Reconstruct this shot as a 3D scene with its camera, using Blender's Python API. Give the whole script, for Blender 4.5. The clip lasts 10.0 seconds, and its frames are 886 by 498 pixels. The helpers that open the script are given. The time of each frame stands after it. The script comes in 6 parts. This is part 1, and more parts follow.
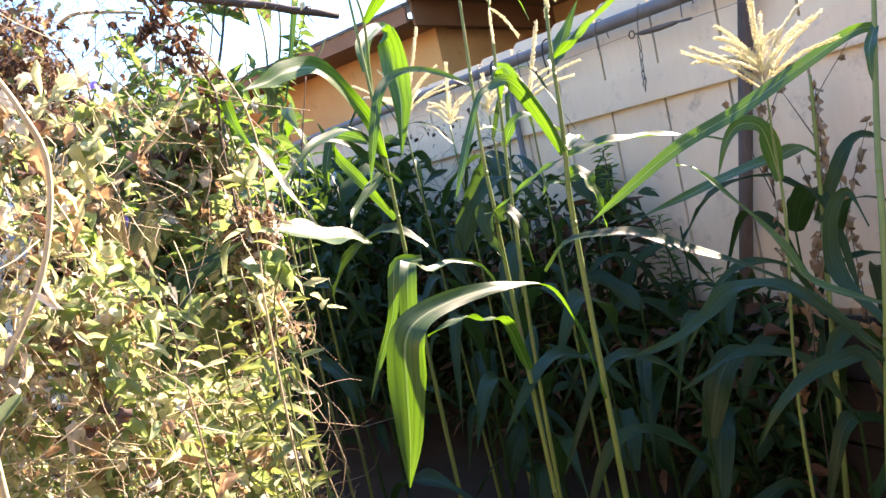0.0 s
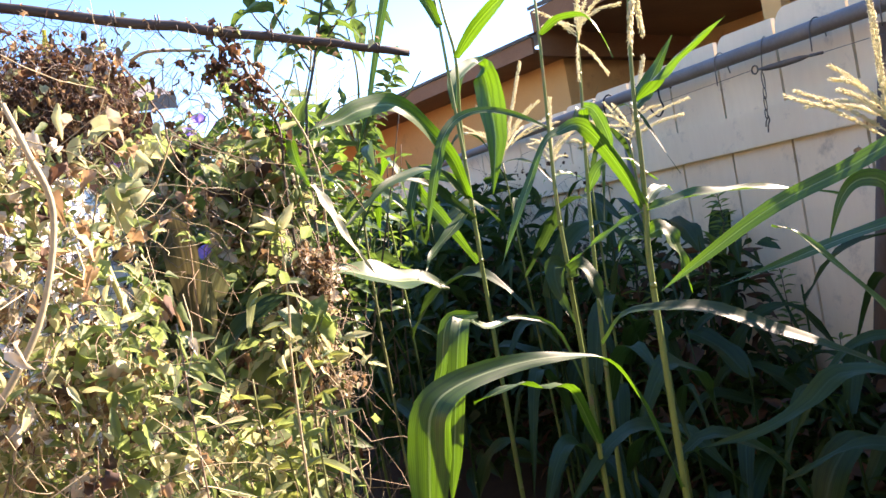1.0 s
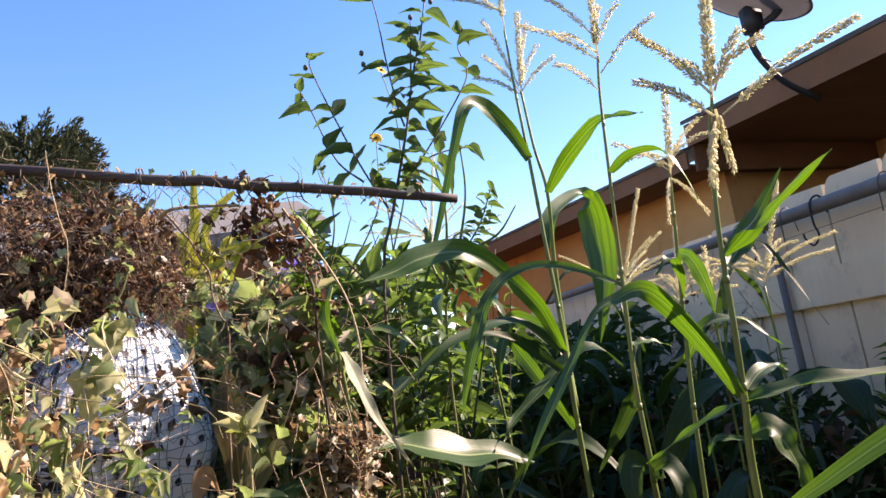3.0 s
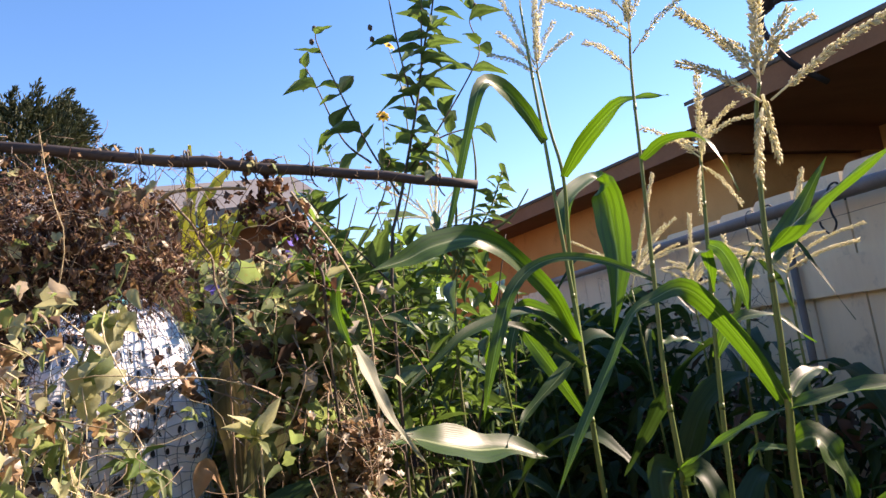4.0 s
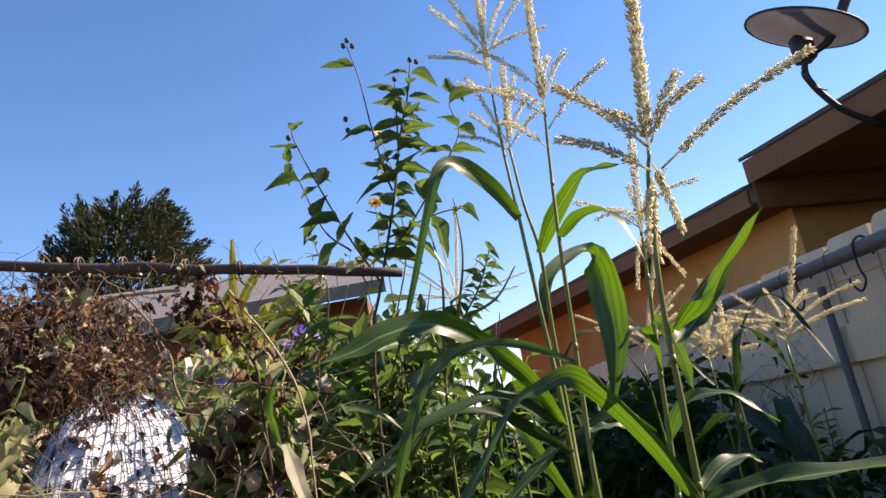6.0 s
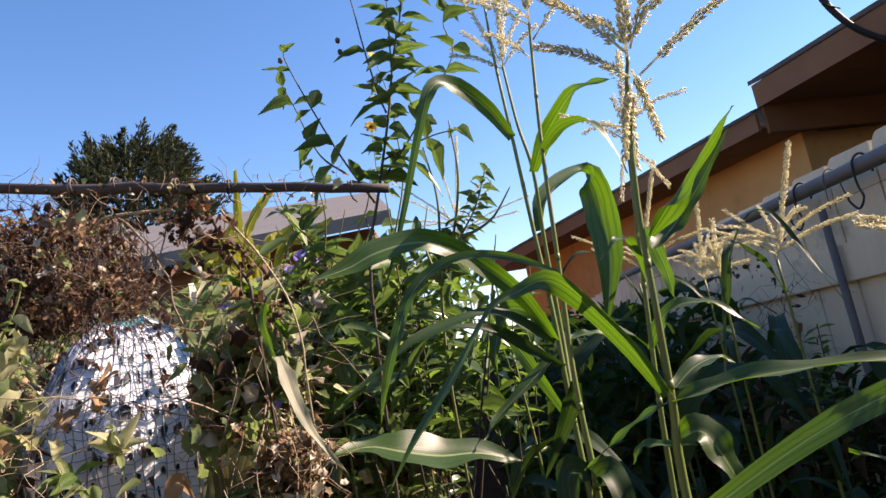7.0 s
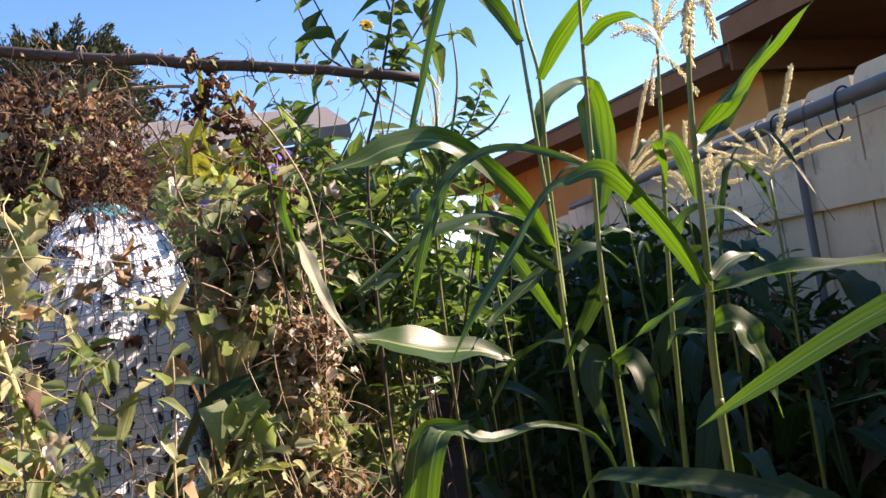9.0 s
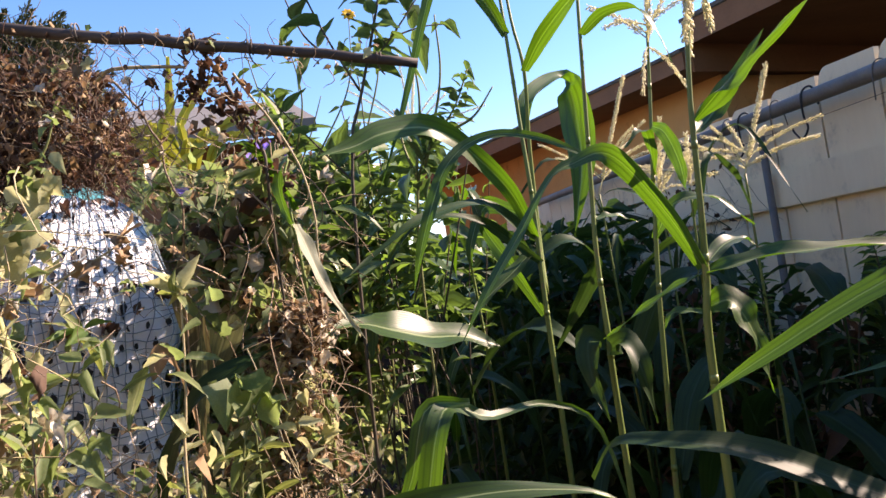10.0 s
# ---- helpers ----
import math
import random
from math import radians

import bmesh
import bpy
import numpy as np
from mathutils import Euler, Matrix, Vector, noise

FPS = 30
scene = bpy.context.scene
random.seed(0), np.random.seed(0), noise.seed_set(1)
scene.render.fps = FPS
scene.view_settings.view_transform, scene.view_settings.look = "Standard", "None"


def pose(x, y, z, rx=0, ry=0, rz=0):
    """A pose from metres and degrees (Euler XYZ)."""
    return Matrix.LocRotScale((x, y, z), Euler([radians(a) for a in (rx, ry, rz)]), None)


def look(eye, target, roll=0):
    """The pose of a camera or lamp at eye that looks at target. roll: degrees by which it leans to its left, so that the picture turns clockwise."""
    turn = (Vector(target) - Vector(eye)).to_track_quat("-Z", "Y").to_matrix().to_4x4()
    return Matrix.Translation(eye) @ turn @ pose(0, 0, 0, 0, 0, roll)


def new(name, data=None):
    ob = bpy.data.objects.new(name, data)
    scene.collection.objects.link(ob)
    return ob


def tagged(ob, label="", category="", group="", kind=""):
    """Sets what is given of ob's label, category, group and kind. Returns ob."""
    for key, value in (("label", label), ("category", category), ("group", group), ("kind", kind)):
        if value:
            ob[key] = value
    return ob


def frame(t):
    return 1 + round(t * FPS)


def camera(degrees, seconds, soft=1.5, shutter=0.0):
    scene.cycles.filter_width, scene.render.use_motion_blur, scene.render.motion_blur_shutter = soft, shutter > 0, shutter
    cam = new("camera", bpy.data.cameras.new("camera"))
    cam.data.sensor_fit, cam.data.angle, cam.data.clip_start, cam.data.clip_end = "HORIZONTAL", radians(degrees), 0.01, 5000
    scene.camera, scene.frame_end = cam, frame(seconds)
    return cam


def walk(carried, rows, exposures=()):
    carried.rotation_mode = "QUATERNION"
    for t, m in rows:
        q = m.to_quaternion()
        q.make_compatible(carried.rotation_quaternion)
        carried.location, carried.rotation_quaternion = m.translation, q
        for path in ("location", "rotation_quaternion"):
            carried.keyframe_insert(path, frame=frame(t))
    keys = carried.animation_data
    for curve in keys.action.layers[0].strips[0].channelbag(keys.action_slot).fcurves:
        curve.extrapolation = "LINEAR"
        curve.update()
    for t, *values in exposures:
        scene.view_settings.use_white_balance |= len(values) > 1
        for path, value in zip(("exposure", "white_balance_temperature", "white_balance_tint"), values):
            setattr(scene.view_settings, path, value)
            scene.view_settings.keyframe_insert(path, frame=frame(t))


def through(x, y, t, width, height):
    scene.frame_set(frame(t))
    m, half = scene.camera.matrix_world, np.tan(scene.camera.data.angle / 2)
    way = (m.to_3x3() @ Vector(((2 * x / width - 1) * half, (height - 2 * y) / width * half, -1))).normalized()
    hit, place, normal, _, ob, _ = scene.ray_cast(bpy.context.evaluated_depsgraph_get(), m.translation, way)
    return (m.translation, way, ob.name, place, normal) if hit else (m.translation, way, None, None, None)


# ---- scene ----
cam = camera(61.3, 10.0)
PATH = [
    (0, (-0.774, -0.43, 1.388), (0.18, 1.319, 1.209), -12.6),
    (0.5, (-0.719, -0.357, 1.391), (0.139, 1.447, 1.286), -12.9),
    (1, (-0.575, -0.379, 1.404), (0.08, 1.51, 1.365), -10.3),
    (1.5, (-0.484, -0.341, 1.418), (0.044, 1.586, 1.48), -10.8),
    (2, (-0.476, -0.241, 1.442), (0.082, 1.68, 1.482), -11.0),
    (2.5, (-0.392, -0.197, 1.464), (0.119, 1.726, 1.665), -12.3),
    (3, (-0.257, -0.189, 1.485), (0.006, 1.766, 1.817), -9.4),
    (3.2, (-0.262, -0.183, 1.492), (-0.018, 1.775, 1.820), -9.6),
    (4.3, (-0.291, -0.090, 1.535), (0.008, 1.870, 1.795), -8.0),
    (4.5, (-0.29, -0.086, 1.539), (0.058, 1.849, 1.906), -8.8),
    (5, (-0.191, -0.093, 1.541), (0.048, 1.824, 2.058), -9.9),
    (5.2, (-0.148, -0.094, 1.548), (0.018, 1.829, 2.072), -10.9),
    (6.3, (0.021, -0.108, 1.493), (0.085, 1.837, 1.953), -11.2),
    (6.5, (0.023, -0.11, 1.487), (0.078, 1.844, 1.913), -11.5),
    (7, (0.033, -0.11, 1.466), (0.048, 1.863, 1.798), -11.5),
    (7.5, (0.029, -0.113, 1.456), (0.037, 1.867, 1.738), -9.9),
    (8, (0.013, -0.125, 1.443), (0.034, 1.857, 1.711), -9.3),
    (8.5, (-0.065, -0.113, 1.443), (0.024, 1.876, 1.632), -8.2),
    (9, (-0.122, -0.107, 1.435), (0.012, 1.885, 1.545), -8.8),
    (9.5, (-0.164, -0.118, 1.429), (0.011, 1.872, 1.529), -8.5),
    (10, (-0.194, -0.12, 1.419), (0.05, 1.864, 1.507), -8.4),
]
EXPOSURES = [(t, stops, 7900, 32) for t, stops in ((0, 2.9), (0.5, 2.7), (1.0, 2.42), (1.75, 2.05), (2.5, 1.75), (3.2, 1.5), (4.5, 1.29), (5.0, 1.08), (6.5, 1.11), (7.5, 1.30), (10.0, 1.48))]
walk(cam, [(t, look(eye, target, roll)) for t, eye, target, roll in PATH], EXPOSURES)

# ---- world and sun ----
SUN = Vector((0.95, 0.18, 0.64)).normalized()
world = bpy.data.worlds.new("world")
scene.world = world
world.use_nodes = True
wn = world.node_tree
sky = wn.nodes.new("ShaderNodeTexSky")
sky.sky_type = "NISHITA"
sky.sun_disc = False
sky.sun_elevation = math.asin(SUN.z)
sky.sun_rotation = math.atan2(SUN.x, SUN.y)
sky.air_density = 0.92
sky.dust_density = 0.0
sky.ozone_density = 3.0
tone = wn.nodes.new("ShaderNodeHueSaturation")
tone.inputs["Saturation"].default_value = 1.25
tone.inputs["Hue"].default_value = 0.499
wn.links.new(sky.outputs[0], tone.inputs["Color"])
wn.links.new(tone.outputs[0], wn.nodes["Background"].inputs[0])
wn.nodes["Background"].inputs[1].default_value = 0.130
sun = new("sun", bpy.data.lights.new("sun", "SUN"))
sun.data.energy, sun.data.angle, sun.data.color = 5.0, radians(0.5), (1.0, 0.93, 0.82)
sun.matrix_world = look(SUN * 40, (0, 0, 0))


# ---- helpers of the scene ----
def thing(name, label, category, group="", kind="", at=(0, 0, 0)):
    ob = new(name)
    ob.empty_display_size = 0.05
    ob.location = at
    return tagged(ob, label, category, group, kind)


def link_mesh(name, bm, material, smooth=True):
    me = bpy.data.meshes.new(name)
    bm.to_mesh(me)
    bm.free()
    for m in (material if isinstance(material, (list, tuple)) else (material,)):
        me.materials.append(m)
    if smooth:
        me.polygons.foreach_set("use_smooth", [True] * len(me.polygons))
    return me


def part(name, bm, material, parent, label="", smooth=True):
    """One mesh in world coordinates under a thing or under a part."""
    ob = new(name, link_mesh(name, bm, material, smooth))
    if parent is not None:
        ob.parent = parent
        ob.matrix_parent_inverse = world_of(parent).inverted()
    return tagged(ob, label)


def world_of(ob):
    m = ob.matrix_basis.copy()
    if ob.parent:
        m = world_of(ob.parent) @ ob.matrix_parent_inverse @ m
    return m


def place(name, mesh, m, parent, label=""):
    """An object on shared mesh data, at the world pose m, under parent."""
    ob = new(name, mesh)
    ob.parent = parent
    ob.matrix_parent_inverse = world_of(parent).inverted()
    ob.matrix_basis = m
    return tagged(ob, label)


def box(bm, x0, y0, z0, x1, y1, z1, bevel=0.0):
    r = bmesh.ops.create_cube(bm, size=1.0)
    vs = r["verts"]
    bmesh.ops.scale(bm, vec=(x1 - x0, y1 - y0, z1 - z0), verts=vs)
    bmesh.ops.translate(bm, vec=((x0 + x1) / 2, (y0 + y1) / 2, (z0 + z1) / 2), verts=vs)
    if bevel:
        es = list({e for v in vs for e in v.link_edges})
        bmesh.ops.bevel(bm, geom=es, offset=bevel, segments=2, affect="EDGES")


def smooth_path(points, n):
    """n points along a smooth curve through the given ones."""
    p = [Vector(q) for q in points]
    if len(p) == 2:
        return [p[0].lerp(p[1], i / (n - 1)) for i in range(n)]
    ext = [p[0] * 2 - p[1]] + p + [p[-1] * 2 - p[-2]]
    out = []
    for i in range(n):
        s = i / (n - 1) * (len(p) - 1)
        k = min(int(s), len(p) - 2)
        f = s - k
        a, b, c, d = ext[k:k + 4]
        out.append(0.5 * ((2 * b) + (c - a) * f + (2 * a - 5 * b + 4 * c - d) * f * f + (3 * b - a - 3 * c + d) * f ** 3))
    return out


def tube(bm, points, radii, sides=6, n=0, cap=True, mat=0):
    """A round tube along the points; radii: one or one at each end or a list."""
    pts = smooth_path(points, n) if n else [Vector(q) for q in points]
    k = len(pts)
    if not isinstance(radii, (list, tuple)):
        radii = [radii]
    rings = []
    side = None
    for i, p in enumerate(pts):
        d = (pts[min(i + 1, k - 1)] - pts[max(i - 1, 0)]).normalized()
        if side is None:
            side = d.orthogonal().normalized()
        side = (side - d * side.dot(d)).normalized()
        up = d.cross(side)
        s = i / max(k - 1, 1) * (len(radii) - 1)
        j = min(int(s), max(len(radii) - 2, 0))
        r = radii[j] if len(radii) == 1 else radii[j] + (radii[j + 1] - radii[j]) * (s - j)
        rings.append([bm.verts.new(p + (side * math.cos(a) + up * math.sin(a)) * r) for a in (math.tau * q / sides for q in range(sides))])
    for a, b in zip(rings, rings[1:]):
        for q in range(sides):
            f = bm.faces.new((a[q], a[(q + 1) % sides], b[(q + 1) % sides], b[q]))
            f.material_index = mat
    if cap and sides > 2:
        bm.faces.new(rings[0][::-1]).material_index = mat
        bm.faces.new(rings[-1]).material_index = mat


def ribbon(bm, points, width, face=(0, 0, 1), n=14, across=4, fold=0.25, ripple=0.0, shape=None, twist=0.0, seed=0, mat=0):
    """A long leaf along the points: tapered, folded along its midrib and wavy at its edges. face: the way that its upper side looks."""
    uv = bm.loops.layers.uv.verify()
    pts = smooth_path(points, n)
    rnd = random.Random(seed)
    ph, fq = rnd.uniform(0, 6), rnd.uniform(2.2, 3.6)
    shape = shape or (lambda s: min(1.0, 0.50 + 1.9 * s) * (1 - max(0, (s - 0.28) / 0.72) ** 1.35) + 0.02)
    faces = [Vector(f) for f in face] if isinstance(face[0], (tuple, list)) else [Vector(face), Vector(face)]
    rows = []
    for i, p in enumerate(pts):
        s = i / (n - 1)
        d = (pts[min(i + 1, n - 1)] - pts[max(i - 1, 0)]).normalized()
        side = d.cross(faces[0].lerp(faces[1], s))
        side = side.normalized() if side.length > 1e-4 else d.orthogonal().normalized()
        up = side.cross(d)
        tw = twist * s
        side, up = side * math.cos(tw) + up * math.sin(tw), up * math.cos(tw) - side * math.sin(tw)
        w = width * 0.5 * shape(s)
        row = []
        for j in range(across + 1):
            u = j / across * 2 - 1
            lift = fold * abs(u) * w + ripple * width * u * u * math.sin(s * fq * 6.28 + ph + (2.1 if u > 0 else 0))
            row.append((bm.verts.new(p + side * (u * w) + up * lift), (j / across, s)))
        rows.append(row)
    for a, b in zip(rows, rows[1:]):
        for j in range(across):
            quad = (a[j], a[j + 1], b[j + 1], b[j])
            f = bm.faces.new([q[0] for q in quad])
            f.material_index = mat
            for lp, q in zip(f.loops, quad):
                lp[uv].uv = q[1]


# ---- materials ----
def material(name, rough=0.7, metal=0.0):
    m = bpy.data.materials.new(name)
    m.use_nodes = True
    nt = m.node_tree
    b = nt.nodes["Principled BSDF"]
    b.inputs["Roughness"].default_value = rough
    b.inputs["Metallic"].default_value = metal
    return m, nt, b


def node(nt, kind, **values):
    nd = nt.nodes.new(kind)
    for k, v in values.items():
        nd.inputs[k].default_value = v
    return nd


def ramp(nt, source, stops):
    r = nt.nodes.new("ShaderNodeValToRGB")
    e = r.color_ramp.elements
    while len(e) < len(stops):
        e.new(0.5)
    for el, (p, c) in zip(e, stops):
        el.position, el.color = p, (*c, 1)
    nt.links.new(source, r.inputs[0])
    return r.outputs[0]


def mix(nt, fac, a, b, mode="MIX"):
    m = nt.nodes.new("ShaderNodeMix")
    m.data_type, m.blend_type = "RGBA", mode
    for sock, v in ((m.inputs[0], fac), (m.inputs[6], a), (m.inputs[7], b)):
        if isinstance(v, bpy.types.NodeSocket):
            nt.links.new(v, sock)
        elif isinstance(v, (int, float)):
            sock.default_value = v
        else:
            sock.default_value = (*v, 1)
    return m.outputs[2]


def grain(nt, scale, detail=6.0, rough=0.6, stretch=None, coord="Object"):
    tc = nt.nodes.new("ShaderNodeTexCoord")
    out = tc.outputs[coord]
    if stretch:
        mp = nt.nodes.new("ShaderNodeMapping")
        mp.inputs["Scale"].default_value = stretch
        nt.links.new(out, mp.inputs[0])
        out = mp.outputs[0]
    n = node(nt, "ShaderNodeTexNoise", Scale=scale, Detail=detail, Roughness=rough)
    nt.links.new(out, n.inputs["Vector"])
    return n.outputs[0]


def bump(nt, b, height, strength=0.3, distance=0.01):
    bp = node(nt, "ShaderNodeBump", Strength=strength, Distance=distance)
    nt.links.new(height, bp.inputs["Height"])
    nt.links.new(bp.outputs[0], b.inputs["Normal"])


def surface(name, dark, light, scale=6.0, fine=60.0, rough=0.8, metal=0.0, relief=0.3, stretch=None, stain=None):
    """A plain surface with variation at two scales and fine relief."""
    m, nt, b = material(name, rough, metal)
    big, small = grain(nt, scale, 5, 0.6, stretch), grain(nt, fine, 4, 0.65, stretch)
    c = ramp(nt, big, [(0.3, dark), (0.7, light)])
    c = mix(nt, 0.35, c, ramp(nt, small, [(0.3, dark), (0.7, light)]))
    if stain:
        spots = ramp(nt, grain(nt, scale * 2.3, 8, 0.75), [(0.56, (0, 0, 0)), (0.7, (1, 1, 1))])
        c = mix(nt, spots, c, stain)
    nt.links.new(c, b.inputs["Base Color"])
    bump(nt, b, small, relief, 0.004)
    return m


def leaf_material(name, dark, light, through, rough=0.45, share=0.45, ribs=0.0, rib_colour=(0.5, 0.55, 0.3), spots=None, scale=14.0):
    """Thin foliage that lets light through; ribs: the number of fine veins along it, with a pale midrib."""
    m, nt, b = material(name, rough)
    info = nt.nodes.new("ShaderNodeObjectInfo")
    geo = nt.nodes.new("ShaderNodeNewGeometry")
    n = grain(nt, scale, 4, 0.6)
    add = nt.nodes.new("ShaderNodeMath")
    add.operation = "MULTIPLY_ADD"
    nt.links.new(geo.outputs["Random Per Island"], add.inputs[0])
    add.inputs[1].default_value = 0.45
    nt.links.new(n, add.inputs[2])
    add2 = nt.nodes.new("ShaderNodeMath")
    add2.operation = "MULTIPLY_ADD"
    nt.links.new(info.outputs["Random"], add2.inputs[0])
    add2.inputs[1].default_value = 0.3
    nt.links.new(add.outputs[0], add2.inputs[2])
    c = ramp(nt, add2.outputs[0], [(0.45, dark), (1.0, light)])
    tcol = mix(nt, 0.68, c, through)
    if spots:
        sp = ramp(nt, grain(nt, scale * 1.7, 6, 0.7), [(0.57, (0, 0, 0)), (0.68, (1, 1, 1))])
        c = mix(nt, sp, c, spots)
        tcol = mix(nt, sp, tcol, spots)
    if ribs:
        tc = nt.nodes.new("ShaderNodeTexCoord")
        sep = nt.nodes.new("ShaderNodeSeparateXYZ")
        nt.links.new(tc.outputs["UV"], sep.inputs[0])
        warp = nt.nodes.new("ShaderNodeMath")
        warp.operation = "MULTIPLY_ADD"
        nt.links.new(grain(nt, 18, 2, 0.5), warp.inputs[0])
        warp.inputs[1].default_value = 0.10
        nt.links.new(sep.outputs[0], warp.inputs[2])
        w = nt.nodes.new("ShaderNodeMath")
        w.operation = "MULTIPLY"
        nt.links.new(warp.outputs[0], w.inputs[0])
        w.inputs[1].default_value = ribs * 6.283
        sn = nt.nodes.new("ShaderNodeMath")
        sn.operation = "SINE"
        nt.links.new(w.outputs[0], sn.inputs[0])
        stripes = ramp(nt, sn.outputs[0], [(0.2, (0, 0, 0)), (1.0, (0.22, 0.22, 0.22))])
        c = mix(nt, stripes, c, tuple(v * 0.55 for v in dark))
        veins = ramp(nt, sn.outputs[0], [(0.1, (0, 0, 0)), (1.0, (0.5, 0.5, 0.5))])
        tcol = mix(nt, veins, tcol, tuple(v * 0.3 for v in through))
        # broad pleats: fold shading painted as darker bands that wander along the blade
        sway = nt.nodes.new("ShaderNodeMath")
        sway.operation = "MULTIPLY_ADD"
        nt.links.new(grain(nt, 6, 2, 0.5), sway.inputs[0])
        sway.inputs[1].default_value = 9.0
        pl = nt.nodes.new("ShaderNodeMath")
        pl.operation = "MULTIPLY"
        nt.links.new(sep.outputs[0], pl.inputs[0])
        pl.inputs[1].default_value = 4.3 * 6.283
        nt.links.new(pl.outputs[0], sway.inputs[2])
        sp2 = nt.nodes.new("ShaderNodeMath")
        sp2.operation = "SINE"
        nt.links.new(sway.outputs[0], sp2.inputs[0])
        fold_shade = ramp(nt, sp2.outputs[0], [(0.25, (0, 0, 0)), (0.9, (0.55, 0.55, 0.55))])
        tcol = mix(nt, fold_shade, tcol, tuple(v * 0.22 for v in through))
        mid = nt.nodes.new("ShaderNodeMath")
        mid.operation = "COMPARE"
        nt.links.new(sep.outputs[0], mid.inputs[0])
        mid.inputs[1].default_value, mid.inputs[2].default_value = 0.5, 0.03
        c = mix(nt, mid.outputs[0], c, rib_colour)
        bump(nt, b, sn.outputs[0], 0.12, 0.0004)
    nt.links.new(c, b.inputs["Base Color"])
    tr = nt.nodes.new("ShaderNodeBsdfTranslucent")
    nt.links.new(tcol, tr.inputs[0])
    sh = nt.nodes.new("ShaderNodeMixShader")
    sh.inputs[0].default_value = share
    nt.links.new(b.outputs[0], sh.inputs[1])
    nt.links.new(tr.outputs[0], sh.inputs[2])
    nt.links.new(sh.outputs[0], nt.nodes["Material Output"].inputs[0])
    return m


SOIL = surface("soil", (0.014, 0.010, 0.007), (0.045, 0.032, 0.022), 5, 70, 0.95, 0, 0.8)
# tan of the added walls, chosen for warm bounce on the fence
BOUNCE_TAN = surface("bounce_wall_tan", (0.23, 0.175, 0.115), (0.30, 0.23, 0.155), 1.2, 80, 0.9, 0, 0.5, None, (0.18, 0.135, 0.09))
PAINT = surface("white_fence_paint", (0.70, 0.59, 0.41), (0.80, 0.69, 0.49), 3, 40, 0.75, 0, 0.25, (1, 1, 0.25), (0.46, 0.40, 0.29))
STEEL = surface("galvanised_pipe", (0.11, 0.10, 0.09), (0.19, 0.175, 0.16), 7, 90, 0.65, 0.1, 0.15)
POST = surface("dark_weathered_post", (0.06, 0.042, 0.03), (0.14, 0.10, 0.072), 9, 90, 0.85, 0, 0.5, (1, 1, 0.2))
RUST = surface("rusty_iron", (0.08, 0.068, 0.056), (0.19, 0.155, 0.125), 9, 90, 0.7, 0.5, 0.4)
STUCCO = surface("tan_stucco", (0.46, 0.255, 0.095), (0.60, 0.35, 0.145), 1.5, 120, 0.9, 0, 0.6, None, (0.36, 0.20, 0.08))
WOOD_BROWN = surface("brown_painted_wood", (0.14, 0.058, 0.024), (0.22, 0.10, 0.045), 3, 50, 0.75, 0, 0.3, (0.2, 1, 1))
SHINGLE = surface("roof_shingle", (0.05, 0.045, 0.04), (0.12, 0.105, 0.095), 4, 80, 0.95, 0, 0.8)
GREY_ROOF = surface("grey_roofing", (0.115, 0.110, 0.100), (0.165, 0.157, 0.143), 2, 60, 0.9, 0, 0.5)
BAMBOO = surface("weathered_pole_wood", (0.026, 0.022, 0.02), (0.08, 0.068, 0.06), 12, 90, 0.75, 0, 0.4, (0.15, 1, 1))
DARK_WOOD = surface("dark_plain_wood", (0.016, 0.012, 0.009), (0.045, 0.034, 0.026), 4, 60, 0.9, 0, 0.5, (1, 0.15, 1))
GREEN = leaf_material("plain_green_leaf", (0.032, 0.072, 0.017), (0.095, 0.165, 0.045), (0.24, 0.44, 0.05))

# ---- ground ----
bm = bmesh.new()
for i in range(61):
    for j in range(61):
        x, y = (i - 30) / 30, (j - 30) / 30
        x, y = x * 4 + x ** 5 * 2000, y * 4 + 1.5 + y ** 5 * 2000
        h = 0.05 * noise.noise(Vector((x * 1.7, y * 1.7, 0))) if abs(x) < 6 else 0
        bm.verts.new((x, y, h))
bm.verts.ensure_lookup_table()
for i in range(60):
    for j in range(60):
        a = i * 61 + j
        bm.faces.new((bm.verts[a], bm.verts[a + 61], bm.verts[a + 62], bm.verts[a + 1]))
tagged(part("ground", bm, SOIL, None), "dark bare garden soil under the plants", "ground", "", "structure")

# ---- added walls that close the place behind the camera, block sky, bounce light ----
bm = bmesh.new()
box(bm, -3.2, -2.6, 0, 1.5, -2.4, 3.6)
tagged(part("wall_south", bm, BOUNCE_TAN, None, smooth=False), "unseen tan wall added to block sky and bounce warm light", "wall", "", "structure")
bm = bmesh.new()
box(bm, -3.2, -2.4, 0, -3.05, 6.85, 2.6)
tagged(part("wall_west", bm, BOUNCE_TAN, None, smooth=False), "plain tan side wall added to bounce warm light onto the fence", "wall", "", "structure")

# dark backdrop added to close bright sky gaps behind the plants
bm = bmesh.new()
box(bm, -3.05, 6.85, 0, 1.42, 7.0, 1.75)
tagged(part("wall_north", bm, DARK_WOOD, None, smooth=False), "plain dark backdrop wall added to close sky gaps behind the plants", "wall", "", "structure")

# ---- white board fence ----
FX, BOARD = 1.5, 0.305


